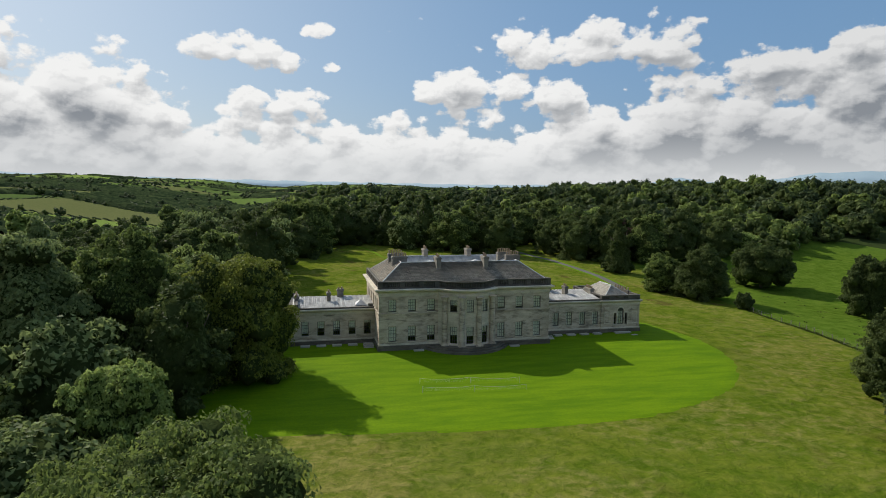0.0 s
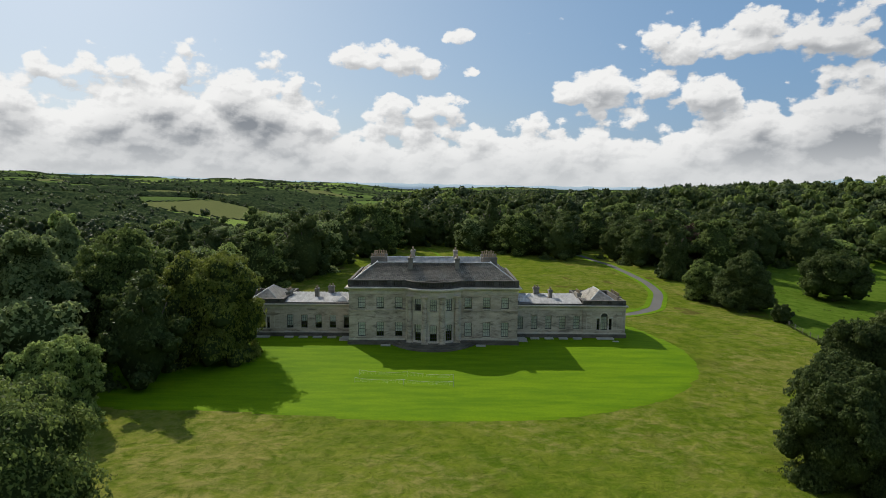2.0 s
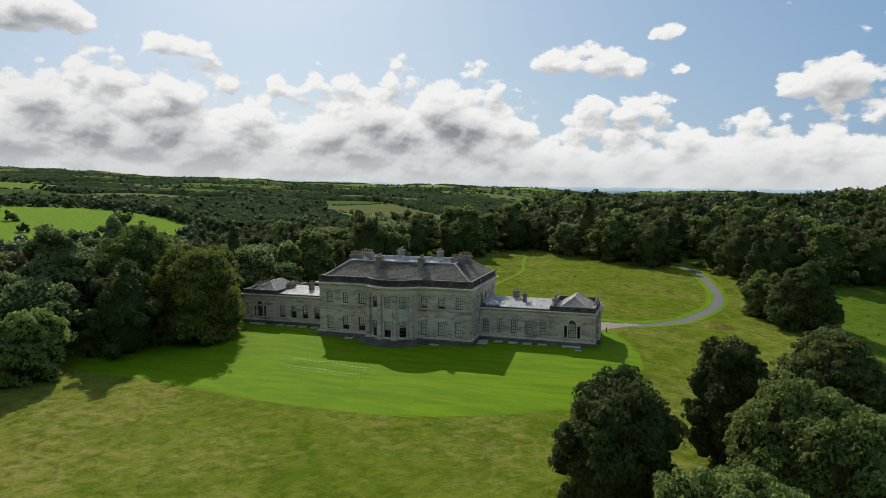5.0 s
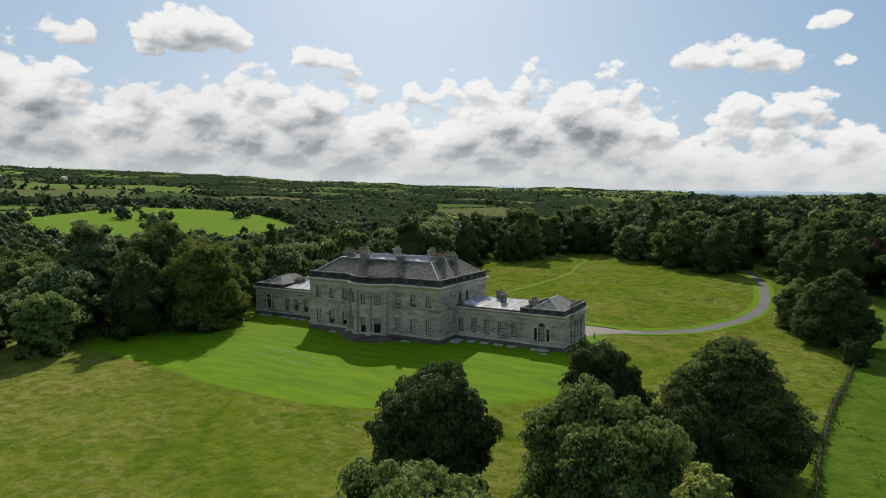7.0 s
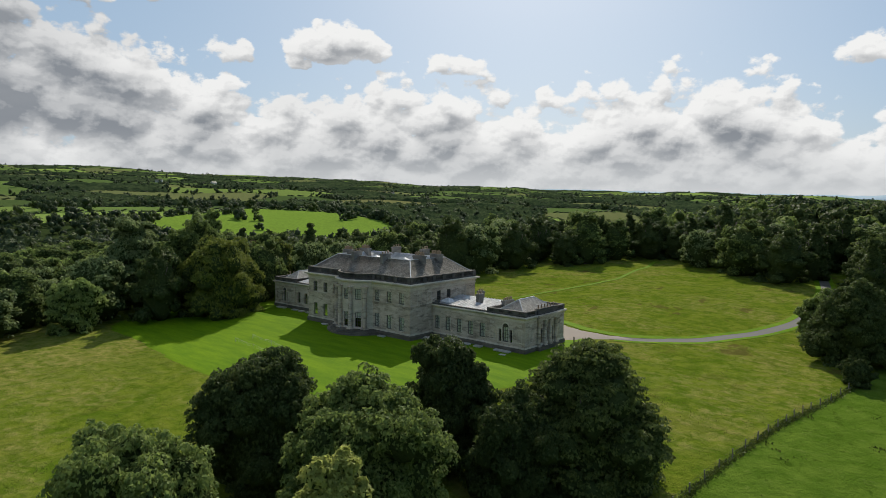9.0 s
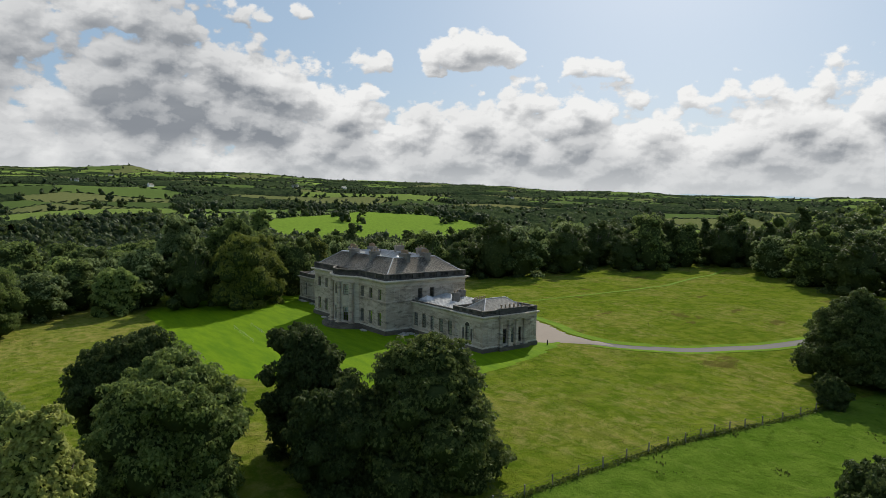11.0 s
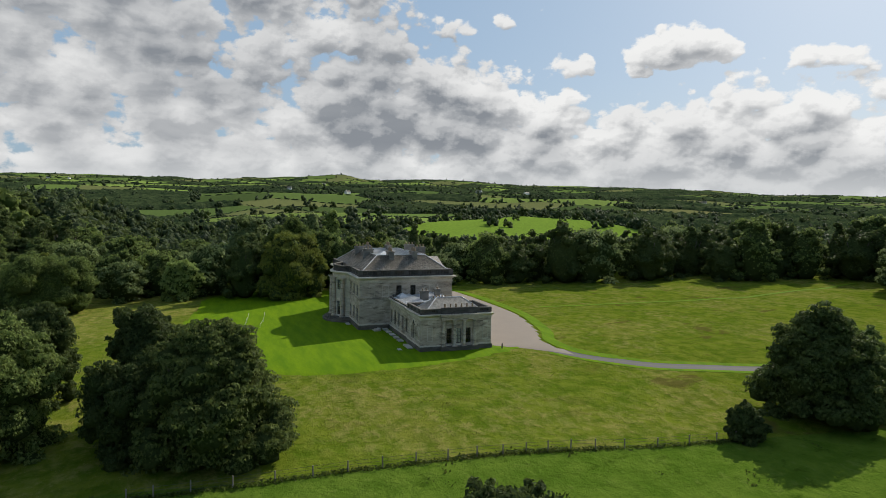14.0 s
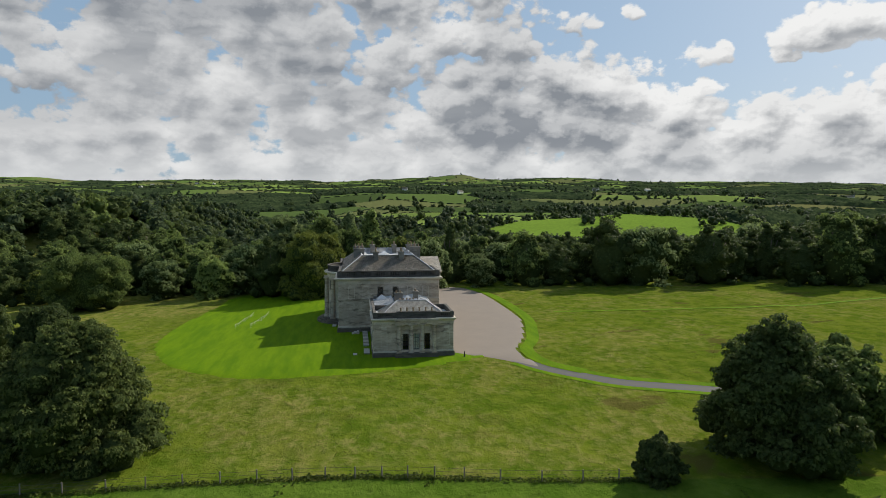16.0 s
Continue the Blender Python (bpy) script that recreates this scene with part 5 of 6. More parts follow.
tree("plum_tree", 65.5, -36.5, 28, 11.8, 5.4, M_LEAF_DARK, "small dusky dark tree among the slope trees", 31000, 0.176, lobes=26, lobe_r=0.4, low=0.0)
tree("beech_tree", 68.6, -28, 24, 15.4, 8.6, M_LEAF_BEECH, "large dark beech tree by the fence", 81000, 0.176, lobes=60, lobe_r=0.36, low=0.0, cone=0.5, tier=0.38)
tree("young_ash_tree", 70.2, -63.2, 25, 15.6, 4.2, M_LEAF_YELLOW, "young yellowish green ash tree on the slope", 31000, 0.185, lobes=26, low=0.05, cone=0.4)
tree("oak_tree", 52.5, -68.5, 26, 13.6, 6.8, M_LEAF, "rounded green oak tree on the lower slope", 63000, 0.168, lobes=31, lobe_r=0.4, low=0.0)
tree("thorn_tree", 106, -8.3, 27, 10.2, 5.2, M_LEAF_DARK, "small dark tree in the paddock", 31000, 0.185, lobes=30, low=0.05)
tree("big_lime_tree", 82.8, 48.5, 31, 15.2, 7.9, M_LEAF_DARK, "tall full lime tree beside the paddock fence", 66000, 0.202, lobes=48, lobe_r=0.38, low=0.0, cone=0.55)
tree("park_tree", 77.5, 60, 32, 11.4, 6.2, M_LEAF, "full green park tree beside the drive", 34000, 0.269, lobes=36, low=0.0, cone=0.2)
tree("park_tree", 123, 73, 33, 15.5, 10.0, M_LEAF_DARK, "spreading dark oak standing in the paddock", 31000, 0.286, lobes=34, low=0.12)
tree("park_tree", 120, 28, 34, 16.5, 7.5, M_LEAF_DARK, "dark tree standing in the paddock", 29000, 0.286, lobes=34, low=0.06)
tree("conifer_tree", 80, 92, 35, 19.0, 5.2, M_LEAF_DARK, "dark conifer at the wood's edge", 16000, 0.34, lobes=36, low=0.0, cone=0.85)
tree("thorn_bush", 85.2, 33.6, 36, 4.6, 2.7, M_LEAF_DARK, "dense dark bush at the end of the fence", 7000, 0.22, lobes=18, low=0.0)
SPECIMENS = [(-38.8, -8.2, 11), (-38, -68.5, 12), (-48.5, -37.5, 7), (-55, -7, 8), (-64, -18, 7), (-75, 9, 6), (-70, 2, 6)]

# wood trees, built once and copied
KINDS = []
for i, (mat, h, r, cone) in enumerate(((M_LEAF, 17, 7.0, 0.0), (M_LEAF, 19, 6.2, 0.2), (M_LEAF_GREY, 15, 6.4, 0.0), (M_LEAF_DARK, 18, 6.8, 0.1),
                                       (M_LEAF_PALE, 14, 5.4, 0.0), (M_LEAF_DARK, 20, 4.6, 0.75), (M_LEAF_GOLD, 16, 6.2, 0.1), (M_LEAF_PURPLE, 16, 6.4, 0.0))):
    KINDS.append((mat, h, r, cone, 50 + i))
WOOD_LABELS = ["green oak in the wood", "tall green beech in the wood", "grey-green willow in the wood", "dark oak in the wood",
               "pale green young tree at the wood's edge", "pointed dark spruce in the wood", "yellowish lime tree in the wood", "dark copper beech in the wood"]


def in_wood(x, y):
    """Whether a place near the house is wooded."""
    if y > 30:
        edge = np.interp(x, [-50, -42, -34, -22, -10, 4, 18, 45, 60, 75, 110, 160, 260], [30, 70, 118, 150, 172, 164, 160, 142, 125, 112, 112, 120, 140])
        back = y > edge and x > -48
        return back or (x < -46 - 0.04 * (y - 30))
    if x > -44:
        return False
    return x < -46 - 3.0 * math.sin(y * 0.13) and y > -260


spots = []
g = random.Random(5)
for _ in range(11000):
    x, y = g.uniform(-230, 260), g.uniform(-250, 330)
    if not in_wood(x, y) or (abs(x - 66) < 6 and y < 165):
        continue
    if (x < -170 and y > 40) or near_field(x, y):
        continue
    if any((x - p) ** 2 + (y - q) ** 2 < r * r for p, q, r in SPECIMENS):
        continue
    gap = 8.6 if math.hypot(x, y) < 190 else 10.0
    if any((x - p) ** 2 + (y - q) ** 2 < gap * gap for p, q in spots):
        continue
    spots.append((x, y))
spots.sort(key=lambda p: math.hypot(p[0] - 10, p[1] - 20))
made = {}
for i, (x, y) in enumerate(spots):
    # dark-leaved kinds outweigh the rest at the back, in place of cloud shadow
    k = g.choices(range(8), (5, 3.5, 4, 2, 2.6, 1, 1, 0.8) if x < -44 and -75 < y < 60 else (2.5, 2.5, 0.8, 11, 0.4, 1.5, 0.4, 0.5))[0]
    mat, h, r, cone, seed = KINDS[k]
    s = g.uniform(0.68, 1.15) * (0.85 if x < -44 and y < 140 else 1.0)
    if i < 290:
        if k not in made:
            made[k] = tree("wood_tree", x, y, seed, h, r, mat, WOOD_LABELS[k], 4300, 0.33, "trees of the wood", lobes=14, lobe_r=0.42, low=-0.02, cone=cone)
        else:
            copy_thing(made[k], pose(x, y, gz(x, y) - 0.1, 0, 0, g.uniform(0, 360)) @ Matrix.Diagonal((s * 1.32, s * 1.32, s * g.uniform(0.9, 1.12), 1)))


def woods(name, places, label, leaves, size, mats):
    """Many far trees and hedges joined by colour into one mesh a kind; a hedge is a low crown drawn out along its line."""
    n_lobes, l_rad = (1, 0.8) if leaves < 10 else (2, 0.7) if leaves < 30 else (5, 0.55) if leaves < 100 else (9, 0.46)
    stock = [crown_arrays(80 + i, 12, 7.6, leaves, size, lobes=n_lobes, low=0.0, cone=c, lobe_r=l_rad) for i, c in enumerate((0, 0.15, 0.0, 0.3))]
    for mi, mat in enumerate(mats):
        V, F, off = [], [], 0
        for j, (x, y, s, *line) in enumerate(places):
            if j % len(mats) != mi:
                continue
            v, f, _ = stock[g.randrange(4)]
            a, stretch = line if line else (g.uniform(0, 6.28), 1.0)
            ca, sa = math.cos(a) * s, math.sin(a) * s
            vx, vy = v[:, 0] * stretch, v[:, 1]
            px, py = vx * ca - vy * sa + x, vx * sa + vy * ca + y
            ground_z = height(px, py) if stretch > 1.5 else gz(x, y)
            V.append(np.stack([px, py, v[:, 2] * s * g.uniform(0.85, 1.1) + ground_z - 0.4], 1))
            F.append(f + off)
            off += len(v)
        if V:
            tagged(new(name, tri_mesh(name, np.vstack(V), np.vstack(F), mat)), label, "woodland", kind="stuff")


woods("back_wood", [(x, y, g.uniform(0.85, 1.2)) for x, y in spots[290:]], "dense mixed broadleaf wood", 460, 1.1, (M_LEAF_DARK, M_LEAF_FAR, M_LEAF_DARK, M_LEAF))

# the closed canopy of the woods between the fields
ca_az = np.radians(np.arange(-60, 133, 0.32))
ca_r = 440 * 1.0095 ** np.arange(252)
CA, CR = np.meshgrid(ca_az, ca_r)
CX, CY = -CR * np.sin(CA), CR * np.cos(CA)
grown = WOODED[fields_at(CX, CY)].reshape(CX.shape) & ~near_field(CX, CY) & ~brown_hill(CX, CY) & ~in_park(CX, CY)
deep = grown.copy()
deep[1:-1, 1:-1] &= grown[:-2, 1:-1] & grown[2:, 1:-1] & grown[1:-1, :-2] & grown[1:-1, 2:]
rise_r = np.random.default_rng(9).uniform(3.5, 8.5, CX.shape)
CZ = height(CX, CY) + np.where(deep, rise_r, -1.0)
c0 = np.arange(len(ca_r) - 1)[:, None] * len(ca_az) + np.arange(len(ca_az) - 1)[None, :]
cq = np.stack([c0, c0 + 1, c0 + 1 + len(ca_az), c0 + len(ca_az)], -1).reshape(-1, 4)
cq = cq[deep.ravel()[cq].any(1)]
used, back_to = np.unique(cq, return_inverse=True)
cv = np.stack([CX.ravel(), CY.ravel(), CZ.ravel()], 1)[used]
cq = back_to.reshape(-1, 4)
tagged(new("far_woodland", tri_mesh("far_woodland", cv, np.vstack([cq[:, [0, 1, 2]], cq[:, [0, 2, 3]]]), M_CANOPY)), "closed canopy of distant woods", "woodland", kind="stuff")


def field_edges():
    """The straight boundaries between neighbouring fields: two ends and the two fields."""
    res = []
    for i in np.nonzero((SR > 260) & (SR < 4700) & (SA > -1.1) & (SA < 2.35))[0]:
        c = SEEDS[i]
        order = np.argsort(((SEEDS - c) ** 2).sum(1))[1:20]
        cell = [(c + np.array(q), -1) for q in ((-400, -400), (400, -400), (400, 400), (-400, 400))]
        for k in order:
            nrm, mid = SEEDS[k] - c, (SEEDS[k] + c) / 2
            out = []
            for (pa, ta), (pb, tb) in zip(cell, cell[1:] + cell[:1]):
                da, db = (pa - mid) @ nrm, (pb - mid) @ nrm
                if da <= 0:
                    out.append((pa, ta))
                if (da <= 0) != (db <= 0):
                    cross = pa + (pb - pa) * (da / (da - db))
                    out.append((cross, k if da <= 0 else ta))
            cell = out
        for (pa, ta), (pb, tb) in zip(cell, cell[1:] + cell[:1]):
            if ta > i:
                res.append((pa, pb, i, ta))
    return res


def open_land(x, y):
    return not (in_park(x, y) or near_field(x, y) or brown_hill(x, y))


hedge_near, hedge_far, tree_near, tree_far = [], [], [], []
for pa, pb, i, j in field_edges():
    if WOODED[i] and WOODED[j]:
        continue
    length, r = float(np.hypot(*(pb - pa))), float(np.hypot(*((pa + pb) / 2)))
    gap = max(7.5, r / 62)
    a = math.atan2(pb[1] - pa[1], pb[0] - pa[0])
    bushy = g.uniform(0.12, 0.5)
    for q in range(int(length / gap)):
        x, y = pa + (pb - pa) * ((q + 0.5) * gap / length) + (g.uniform(-1, 1), g.uniform(-1, 1))
        if not open_land(x, y) or g.random() < 0.06:
            continue
        k = g.uniform(0.2, 0.3) * (1.0 if r < 1500 else 1.35)
        (hedge_near if r < 1100 else hedge_far).append((x, y, k, a + g.uniform(-0.1, 0.1), gap * 0.075 / k))
        if g.random() < bushy * (0.95 if r < 1100 else 1.6):
            (tree_near if r < 1100 else tree_far).append((x + g.uniform(-2, 2), y + g.uniform(-2, 2), g.uniform(0.55, 1.15)))
# trees of the woods between the fields, thickest near by
for _ in range(9500):
    a, r = radians(g.uniform(-60, 132)), 240 + 4300 * g.random() ** 2.0
    x, y = -r * math.sin(a), r * math.cos(a)
    if open_land(x, y) and (r < 420 or WOODED[fields_at(x, y)[0]]):
        (tree_near if r < 1100 else tree_far).append((x, y, g.uniform(0.65, 1.1)))
# trees standing in and round the bright field
tree_near += [(-385, 206, 1.0), (-398, 214, 0.85), (-376, 219, 0.8), (-455, 241, 1.0), (-438, 226, 0.85), (-448, 262, 0.7), (-372, 318, 0.9), (-366, 304, 0.7),
              (-380, 330, 0.8), (-520, 235, 0.9), (-330, 190, 0.6), (-345, 345, 0.9), (-410, 372, 0.9), (-300, 250, 0.5)]
for (x0, y0), (x1, y1) in zip(BRIGHT, BRIGHT[1:] + BRIGHT[:1]):
    length = math.hypot(x1 - x0, y1 - y0)
    for q in range(int(length / 7)):
        t = (q + 0.5) * 7 / length
        hedge_near.append((x0 + (x1 - x0) * t, y0 + (y1 - y0) * t, g.uniform(0.2, 0.34), math.atan2(y1 - y0, x1 - x0), 2.4))
        if g.random() < 0.3:
            tree_near.append((x0 + (x1 - x0) * t, y0 + (y1 - y0) * t, g.uniform(0.5, 1.0)))
woods("copses", tree_near, "rounded hedgerow trees and copses between fields", 90, 1.25, (M_LEAF_FAR, M_LEAF_DARK, M_LEAF_FAR))
woods("hedges", hedge_near, "dark clipped hedges along the field edges", 24, 1.1, (M_LEAF_FAR,))
woods("far_copses", tree_far, "rounded trees and copses between distant fields", 20, 2.0, (M_LEAF_FAR,))
woods("far_hedges", hedge_far, "dark hedges between distant fields", 6, 1.6, (M_LEAF_FAR,))

# white farmhouses among the far fields
M_LIME, n, b = material("limewashed_wall")
n.put(b.inputs["Base Color"], n.mix(n.noise(obj_coords(n), 0.6, 4.0), rgb(0.82, 0.81, 0.77), rgb(0.68, 0.66, 0.6)))
b.inputs["Roughness"].default_value = 0.9


def farmhouse():
    """A long low house with a pitched slate roof, a chimney and dark windows."""
    base = tagged(new("farmhouse"), "white limewashed farmhouse with a slate roof among fields", "house", "farmhouses")
    bm = bmesh.new()
    bx(bm, -9, 9, -3.6, 3.6, -3.0, 5.0)
    for sx in (-9, 9):
        poly(bm, [(sx, -3.6, 5.0), (sx, 3.6, 5.0), (sx, 0, 8.0)])
    part("wall", bm, M_LIME, base)
    for sy in (-1, 1):
        bm = bmesh.new()
        poly(bm, [(-9.4, sy * 4.1, 4.6), (9.4, sy * 4.1, 4.6), (9.4, 0, 8.1), (-9.4, 0, 8.1)])
        bmesh.ops.solidify(bm, geom=bm.faces[:], thickness=0.2)
        part("roof", bm, M_SLATE, base)
    bm = bmesh.new()
    bx(bm, 6.6, 7.8, -0.6, 0.6, 7.0, 9.6)
    part("chimney", bm, M_LIME, base)
    for x in (-6.5, -2.2, 2.2, 6.5):
        bm = bmesh.new()
        bx(bm, x - 0.6, x + 0.6, -3.66, -3.5, 1.0, 2.6)
        part("window", bm, M_DARK, base)
    return base


first = farmhouse()
sites = []
while len(sites) < 16:
    a, r = radians(g.uniform(22, 112)), g.uniform(1300, 3600)
    x, y = -r * math.sin(a), r * math.cos(a)
    if open_land(x, y) and not WOODED[fields_at(x, y)[0]]:
        sites.append(pose(x, y, gz(x, y), 0, 0, g.uniform(0, 360)))
for place in sites[1:]:
    copy_thing(first, place)
first.matrix_world = sites[0]

# pale blue hills on the horizon; air haze is painted in and glows
M_HILL, n, b = material("distant_hills_painted_haze")
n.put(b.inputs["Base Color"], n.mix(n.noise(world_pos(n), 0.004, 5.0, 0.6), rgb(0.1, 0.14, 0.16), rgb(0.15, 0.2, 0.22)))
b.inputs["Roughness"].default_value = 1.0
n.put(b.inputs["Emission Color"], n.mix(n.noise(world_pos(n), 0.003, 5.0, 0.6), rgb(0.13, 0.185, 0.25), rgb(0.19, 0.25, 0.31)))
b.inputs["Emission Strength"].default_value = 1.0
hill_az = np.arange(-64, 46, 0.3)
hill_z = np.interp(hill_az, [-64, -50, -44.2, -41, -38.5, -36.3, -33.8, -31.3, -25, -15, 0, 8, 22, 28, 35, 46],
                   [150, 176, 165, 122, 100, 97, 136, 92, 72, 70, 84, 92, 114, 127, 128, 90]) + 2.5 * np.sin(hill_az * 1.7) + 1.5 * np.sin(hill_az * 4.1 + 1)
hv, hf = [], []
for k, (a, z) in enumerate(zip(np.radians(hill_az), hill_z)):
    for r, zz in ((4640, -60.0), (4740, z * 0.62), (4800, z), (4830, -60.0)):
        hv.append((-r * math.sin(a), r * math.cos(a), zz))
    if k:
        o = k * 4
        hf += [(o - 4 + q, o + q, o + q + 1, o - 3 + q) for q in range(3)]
tagged(new("backdrop_hills", mesh_from("backdrop_hills", hv, hf, M_HILL, True)), "hills far off on the horizon, glowing with a painted pale blue haze", "hills", kind="structure")

# ---- long grass, verges, paths ----
def blade_field(name, count, region, size, mat, label, seed):
    """Tufts of grass scattered over the ground where region(x, y) says so."""
    gg = np.random.default_rng(seed)
    xs, ys = gg.uniform(-75, 128, count // 8), gg.uniform(-115, 165, count // 8)
    keep = np.array([region(x, y) for x, y in zip(xs, ys)])
    xs, ys = np.repeat(xs[keep], 8), np.repeat(ys[keep], 8)
    xs, ys = xs + gg.normal(0, 0.42, len(xs)), ys + gg.normal(0, 0.42, len(ys))
    k = len(xs)
    zs = height(xs, ys)
    a = gg.uniform(0, 6.28, k)
    s = size * gg.uniform(0.5, 1.4, k)
    dx, dy = np.cos(a) * s * 0.55, np.sin(a) * s * 0.55
    lx, ly = gg.normal(0, 0.3, k) * s, gg.normal(0, 0.3, k) * s
    p0 = np.stack([xs - dx, ys - dy, zs - 0.05], 1)
    p1 = np.stack([xs + dx, ys + dy, zs - 0.05], 1)
    p2 = np.stack([xs + lx + dx * 0.5, ys + ly + dy * 0.5, zs + s], 1)
    p3 = np.stack([xs + lx - dx * 0.6, ys + ly - dy * 0.6, zs + s * 0.85], 1)
    v = np.stack([p0, p1, p2, p3], 1).reshape(-1, 3)
    i = np.arange(k)[:, None] * 4
    f = np.concatenate([i + np.array([[0, 1, 2]]), i + np.array([[0, 2, 3]])])
    return tagged(new(name, tri_mesh(name, v, f, mat)), label, "grass", kind="stuff")


LAWN_EDGE = spline(LAWN, 6)
COURT_EDGE = spline(COURT, 4)


def inside(pts, x, y):
    c = False
    for (x0, y0), (x1, y1) in zip(pts, pts[1:] + pts[:1]):
        if (y0 > y) != (y1 > y) and x < (x1 - x0) * (y - y0) / (y1 - y0) + x0:
            c = not c
    return c


def near_drive(x, y, d):
    return any((x - p) ** 2 + (y - q) ** 2 < d * d for p, q in DRIVE)


def meadow_here(x, y):
    if x - 0.14 * max(y, -40) > 80.2 or abs(x) < 40 and 0 < y < 24:
        return False
    return not (inside(LAWN_EDGE, x, y) or inside(COURT_EDGE, x, y) or near_drive(x, y, 2.8) or in_wood(x, y))


M_TUFT, n, b = material("meadow_grass_blades")
geo = n.add("ShaderNodeNewGeometry")
col, _, _ = meadow_colour(n, geo.outputs["Position"])
col = n.mix(n.math("MULTIPLY", geo.outputs["Random Per Island"], 0.5), col, rgb(0.22, 0.23, 0.05))
n.put(b.inputs["Base Color"], col)
b.inputs["Roughness"].default_value = 0.8
tr = n.add("ShaderNodeBsdfTranslucent")
n.put(tr.inputs[0], col)
ms = n.add("ShaderNodeMixShader")
ms.inputs[0].default_value = 0.55
n.put(ms.inputs[1], b.outputs[0]), n.put(ms.inputs[2], tr.outputs[0])
n.put([x for x in M_TUFT.node_tree.nodes if x.type == "OUTPUT_MATERIAL"][0].inputs[0], ms.outputs[0])
blade_field("long_grass", 150000, meadow_here, 0.085, M_TUFT, "uncut tufty meadow grass with pale seed heads", 3)

M_THISTLE = leaf_material("dark_rushes", rgb(0.035, 0.058, 0.011), rgb(0.1, 0.13, 0.028))


def paddock_here(x, y):
    return x - 0.14 * max(y, -40) > 81 and y < 110 and (math.sin(x * 0.7) + math.sin(y * 0.53 + x * 0.2)) > 0.6


blade_field("paddock_rushes", 24000, paddock_here, 0.2, M_THISTLE, "dark rush tufts scattered over grazed pasture", 4)

# mown verge round the forecourt and beside the drive, and a path mown through the meadow
tagged(ribbon("verge", spline_open([(51.2, 38.6), (46.3, 34.6), (41.3, 33.0), (36, 33.5), (30.7, 36), (23.5, 38.2), (5, 41.8), (-29, 41.6), (-47, 37.4)], 8), 2.4, M_LAWN, 0.08),
       "narrow mown grass verge round the gravel", "verge", kind="structure")
tagged(ribbon("drive_verge", DRIVE[14:], 1.5, M_LAWN, 0.06, 2.1), "narrow mown grass verge beside the drive", "verge", kind="structure")
tagged(ribbon("drive_verge", DRIVE[2:], 1.2, M_LAWN, 0.06, -1.95), "narrow mown grass verge beside the drive", "verge", kind="structure")
tagged(ribbon("mown_path", spline_open([(1, 50), (3.5, 70), (5, 85), (6.5, 100), (6, 113), (2, 135), (0.5, 150), (-4, 168)], 8), 1.3, M_LAWN, 0.08), "narrow path mown through the meadow", "path", kind="structure")

# ---- paddock fence ----
FENCE = spline_open([(77.2, -36), (78.2, -18), (80.2, 0), (82.4, 14), (85.2, 32)], 10)
fence = tagged(new("field_fence"), "weathered post and wire fence along a grassy bank", "fence")
M_WOOD, n, b = material("weathered_fence_wood")
k = n.noise(n.scaled(obj_coords(n), 8, 8, 1), 2.0, 5.0, 0.6)
n.put(b.inputs["Base Color"], n.mix(k, rgb(0.12, 0.1, 0.08), rgb(0.27, 0.24, 0.2)))
b.inputs["Roughness"].default_value = 0.9
acc, last, posts = 0.0, FENCE[0], []
for p in FENCE:
    acc += math.dist(p, last)
    last = p
    if acc > 2.4 or not posts:
        posts.append(p)
        acc = 0.0
for i, (x, y) in enumerate(posts):
    bm = bmesh.new()
    z = gz(x, y)
    lean = 0.06 * math.sin(i * 2.3)
    limb_ring(bm, Vector((x, y, z - 0.4)), Vector((x + lean, y, z + 1.25 + 0.08 * math.sin(i))), 0.075, 7)
    part("post", bm, M_WOOD, fence)
for k in (0.35, 0.75, 1.12):
    bm = bmesh.new()
    for (x0, y0), (x1, y1) in zip(posts, posts[1:]):
        limb_ring(bm, Vector((x0, y0, gz(x0, y0) + k)), Vector((x1, y1, gz(x1, y1) + k)), 0.012, 4)
    part("wire", bm, M_IRON, fence)
# foliage of the fence bank; its shadow is put into the dark leaf colour
gg = np.random.default_rng(9)
V, F, off = [], [], 0
for i in range(7000):
    t = gg.random() * (len(FENCE) - 1)
    j = int(t)
    x, y = (FENCE[j][q] + (FENCE[j + 1][q] - FENCE[j][q]) * (t - j) + gg.normal(0, 0.3) for q in (0, 1))
    s = gg.uniform(0.1, 0.22)
    z = gz(x, y) + gg.uniform(0.0, 0.3) * (0.6 + 0.4 * math.sin(t * 1.7))
    v = gg.normal(size=(3, 3)) * s * 0.6 + np.array([x, y, z])
    V.append(v), F.append(np.array([[0, 1, 2]]) + off)
    off += 3
tagged(new("hedge_bank", tri_mesh("hedge_bank", np.vstack(V), np.vstack(F), M_THISTLE)), "low bank of brambles and rough grass under the fence, coloured dark as if shadowed", "hedge", kind="stuff")


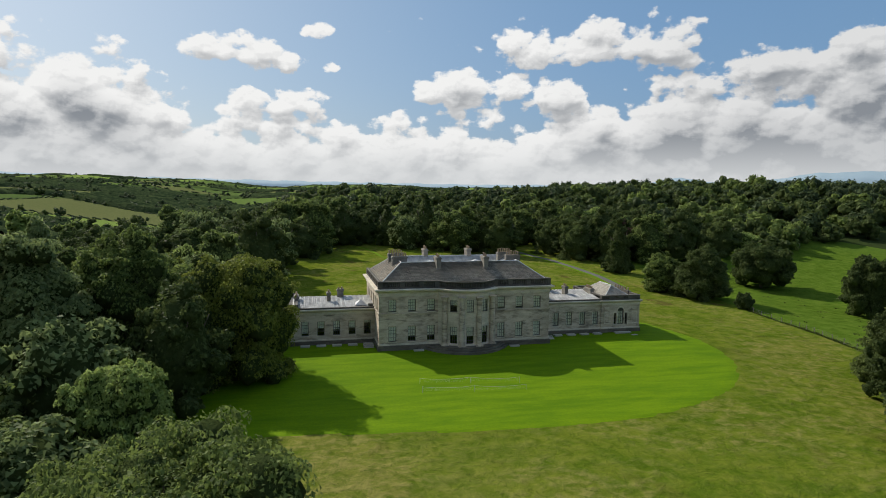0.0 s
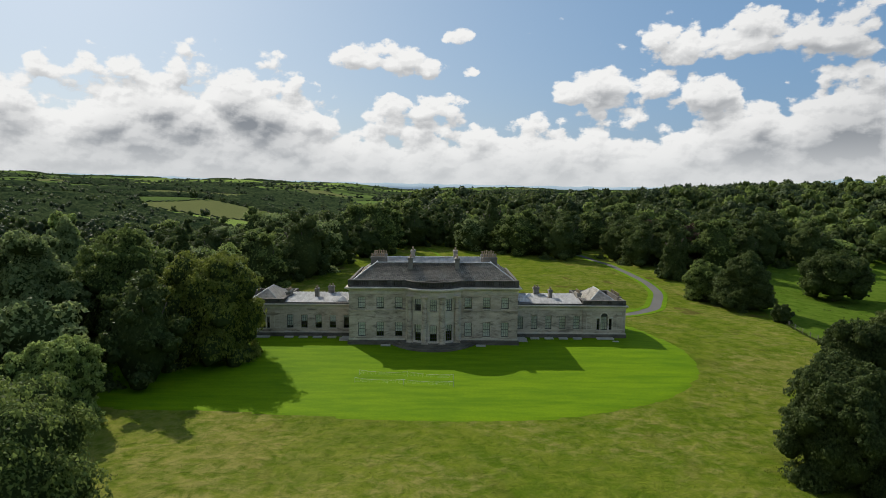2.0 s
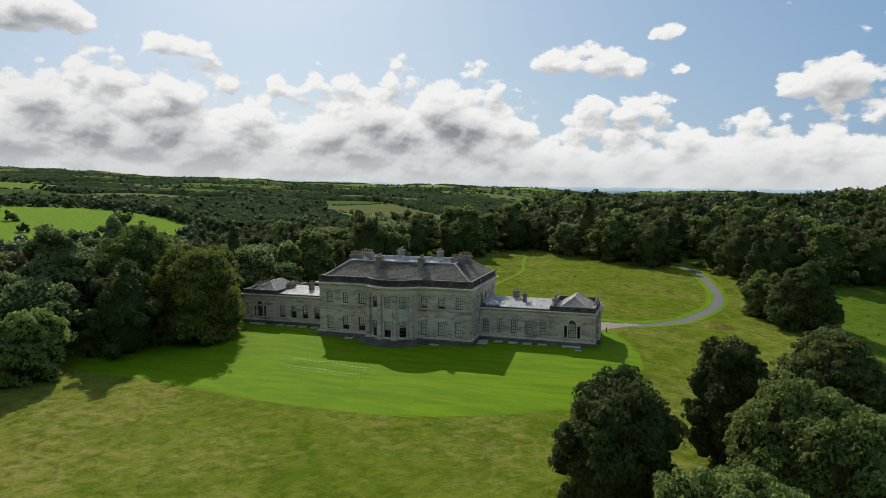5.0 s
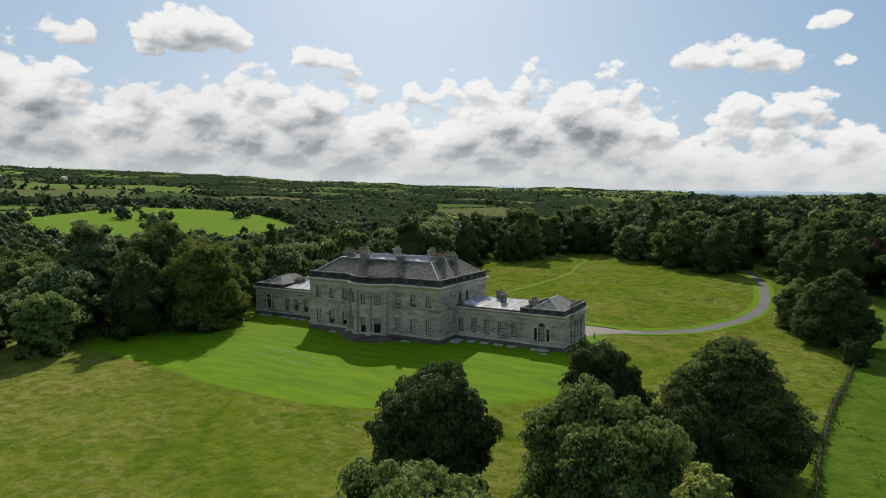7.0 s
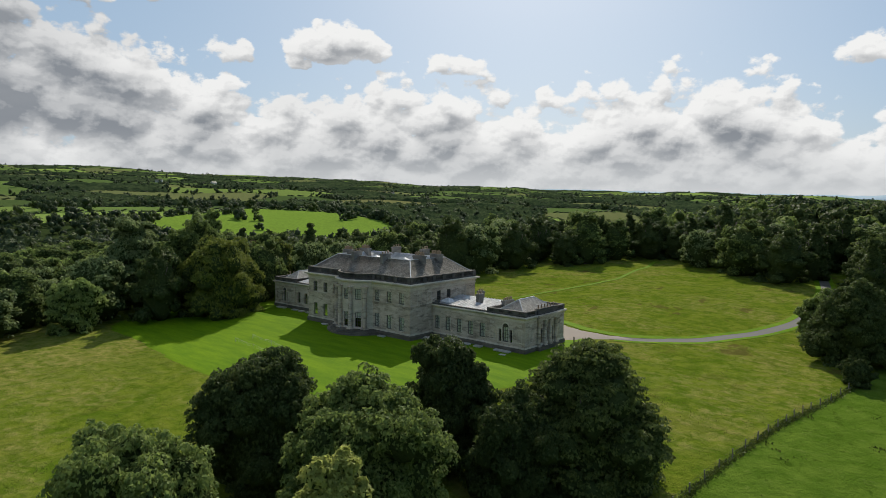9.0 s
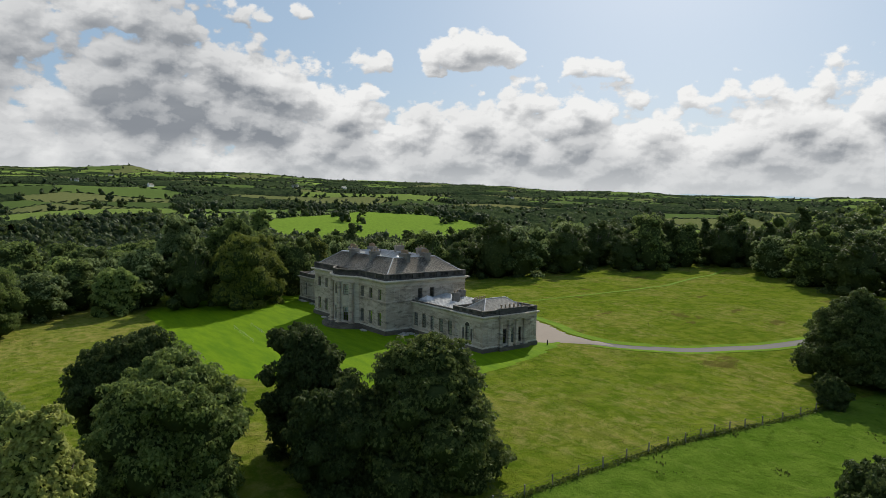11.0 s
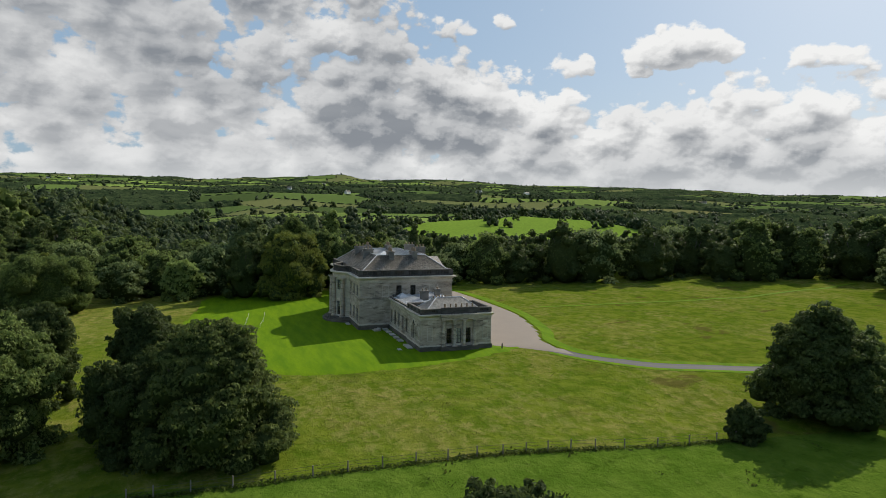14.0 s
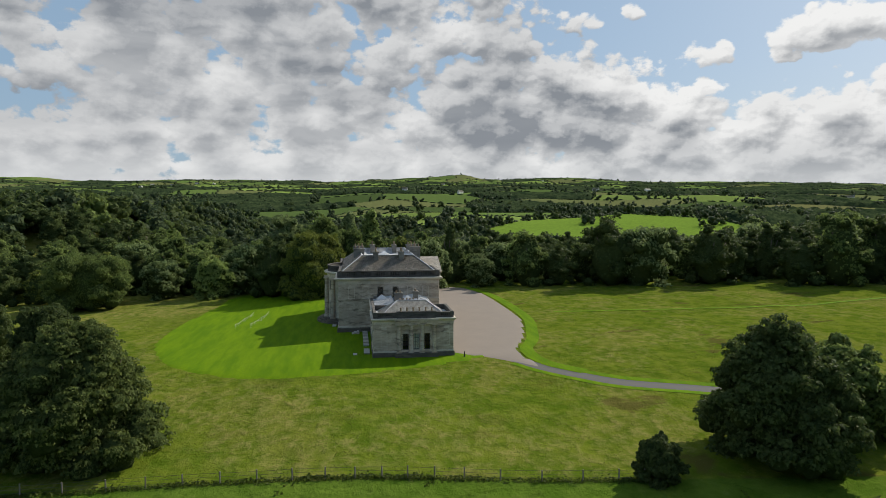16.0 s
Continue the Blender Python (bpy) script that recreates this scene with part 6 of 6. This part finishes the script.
# ---- nets on the lawn ----
M_NETWHITE, n, b = material("white_net_tape")
n.put(b.inputs["Base Color"], n.mix(n.noise(world_pos(n), 5.0), rgb(0.55, 0.56, 0.5), rgb(0.42, 0.43, 0.38)))


def lawn_net(pts):
    net = tagged(new("lawn_net"), "low sagging white net on thin posts across the lawn", "net", "nets on the lawn")
    for x, y in pts:
        bm = bmesh.new()
        limb_ring(bm, Vector((x, y, gz(x, y) - 0.1)), Vector((x, y, gz(x, y) + 0.98)), 0.025, 8)
        part("post", bm, M_NETWHITE, net)
    bm, bn = bmesh.new(), bmesh.new()
    for (x0, y0), (x1, y1) in zip(pts, pts[1:]):
        prev = None
        for i in range(13):
            t = i / 12
            x, y = x0 + (x1 - x0) * t, y0 + (y1 - y0) * t
            z = gz(x, y) + 0.92 - 0.22 * 4 * t * (1 - t)
            p = Vector((x, y, z))
            if prev is not None:
                limb_ring(bm, prev, p, 0.018, 5)
            limb_ring(bn, p, Vector((x, y, z - 0.55)), 0.004, 4)
            prev = p
        for k in (0.2, 0.4, 0.55):
            limb_ring(bn, Vector((x0, y0, gz(x0, y0) + 0.88 - k)), Vector((x1, y1, gz(x1, y1) + 0.88 - k)), 0.004, 4)
    part("tape", bm, M_NETWHITE, net, "white tape")
    part("netting", bn, M_NETWHITE, net, "fine pale netting")


lawn_net([(-12.2, -20.9), (-4.5, -21.7), (3.3, -22.5)])
lawn_net([(-11.9, -17.3), (-4.1, -18.0), (3.4, -19.2)])
bm = bmesh.new()
cylinder(bm, 0, 0, 0, 0.9, 0.14, 0.11, 12)
cylinder(bm, 0, 0, 0.9, 1.0, 0.15, 0.08, 12)
bol = tagged(part("bollard", bm, M_IRON, None), "short dark iron bollard at the gravel's edge", "bollard")
bol.location = (39.9, 21.6, gz(39.9, 21.6) - 0.05)
bm = bmesh.new()
bx(bm, -0.6, 0.6, -0.35, 0.35, -0.2, 0.14)
bmesh.ops.bevel(bm, geom=bm.edges[:], offset=0.03, segments=1, affect="EDGES")
sl = tagged(part("stone_slab", bm, M_SLAB, None), "small pale stone slab lying in the lawn", "slab")
sl.location = (35.8, 3.2, gz(35.8, 3.2))
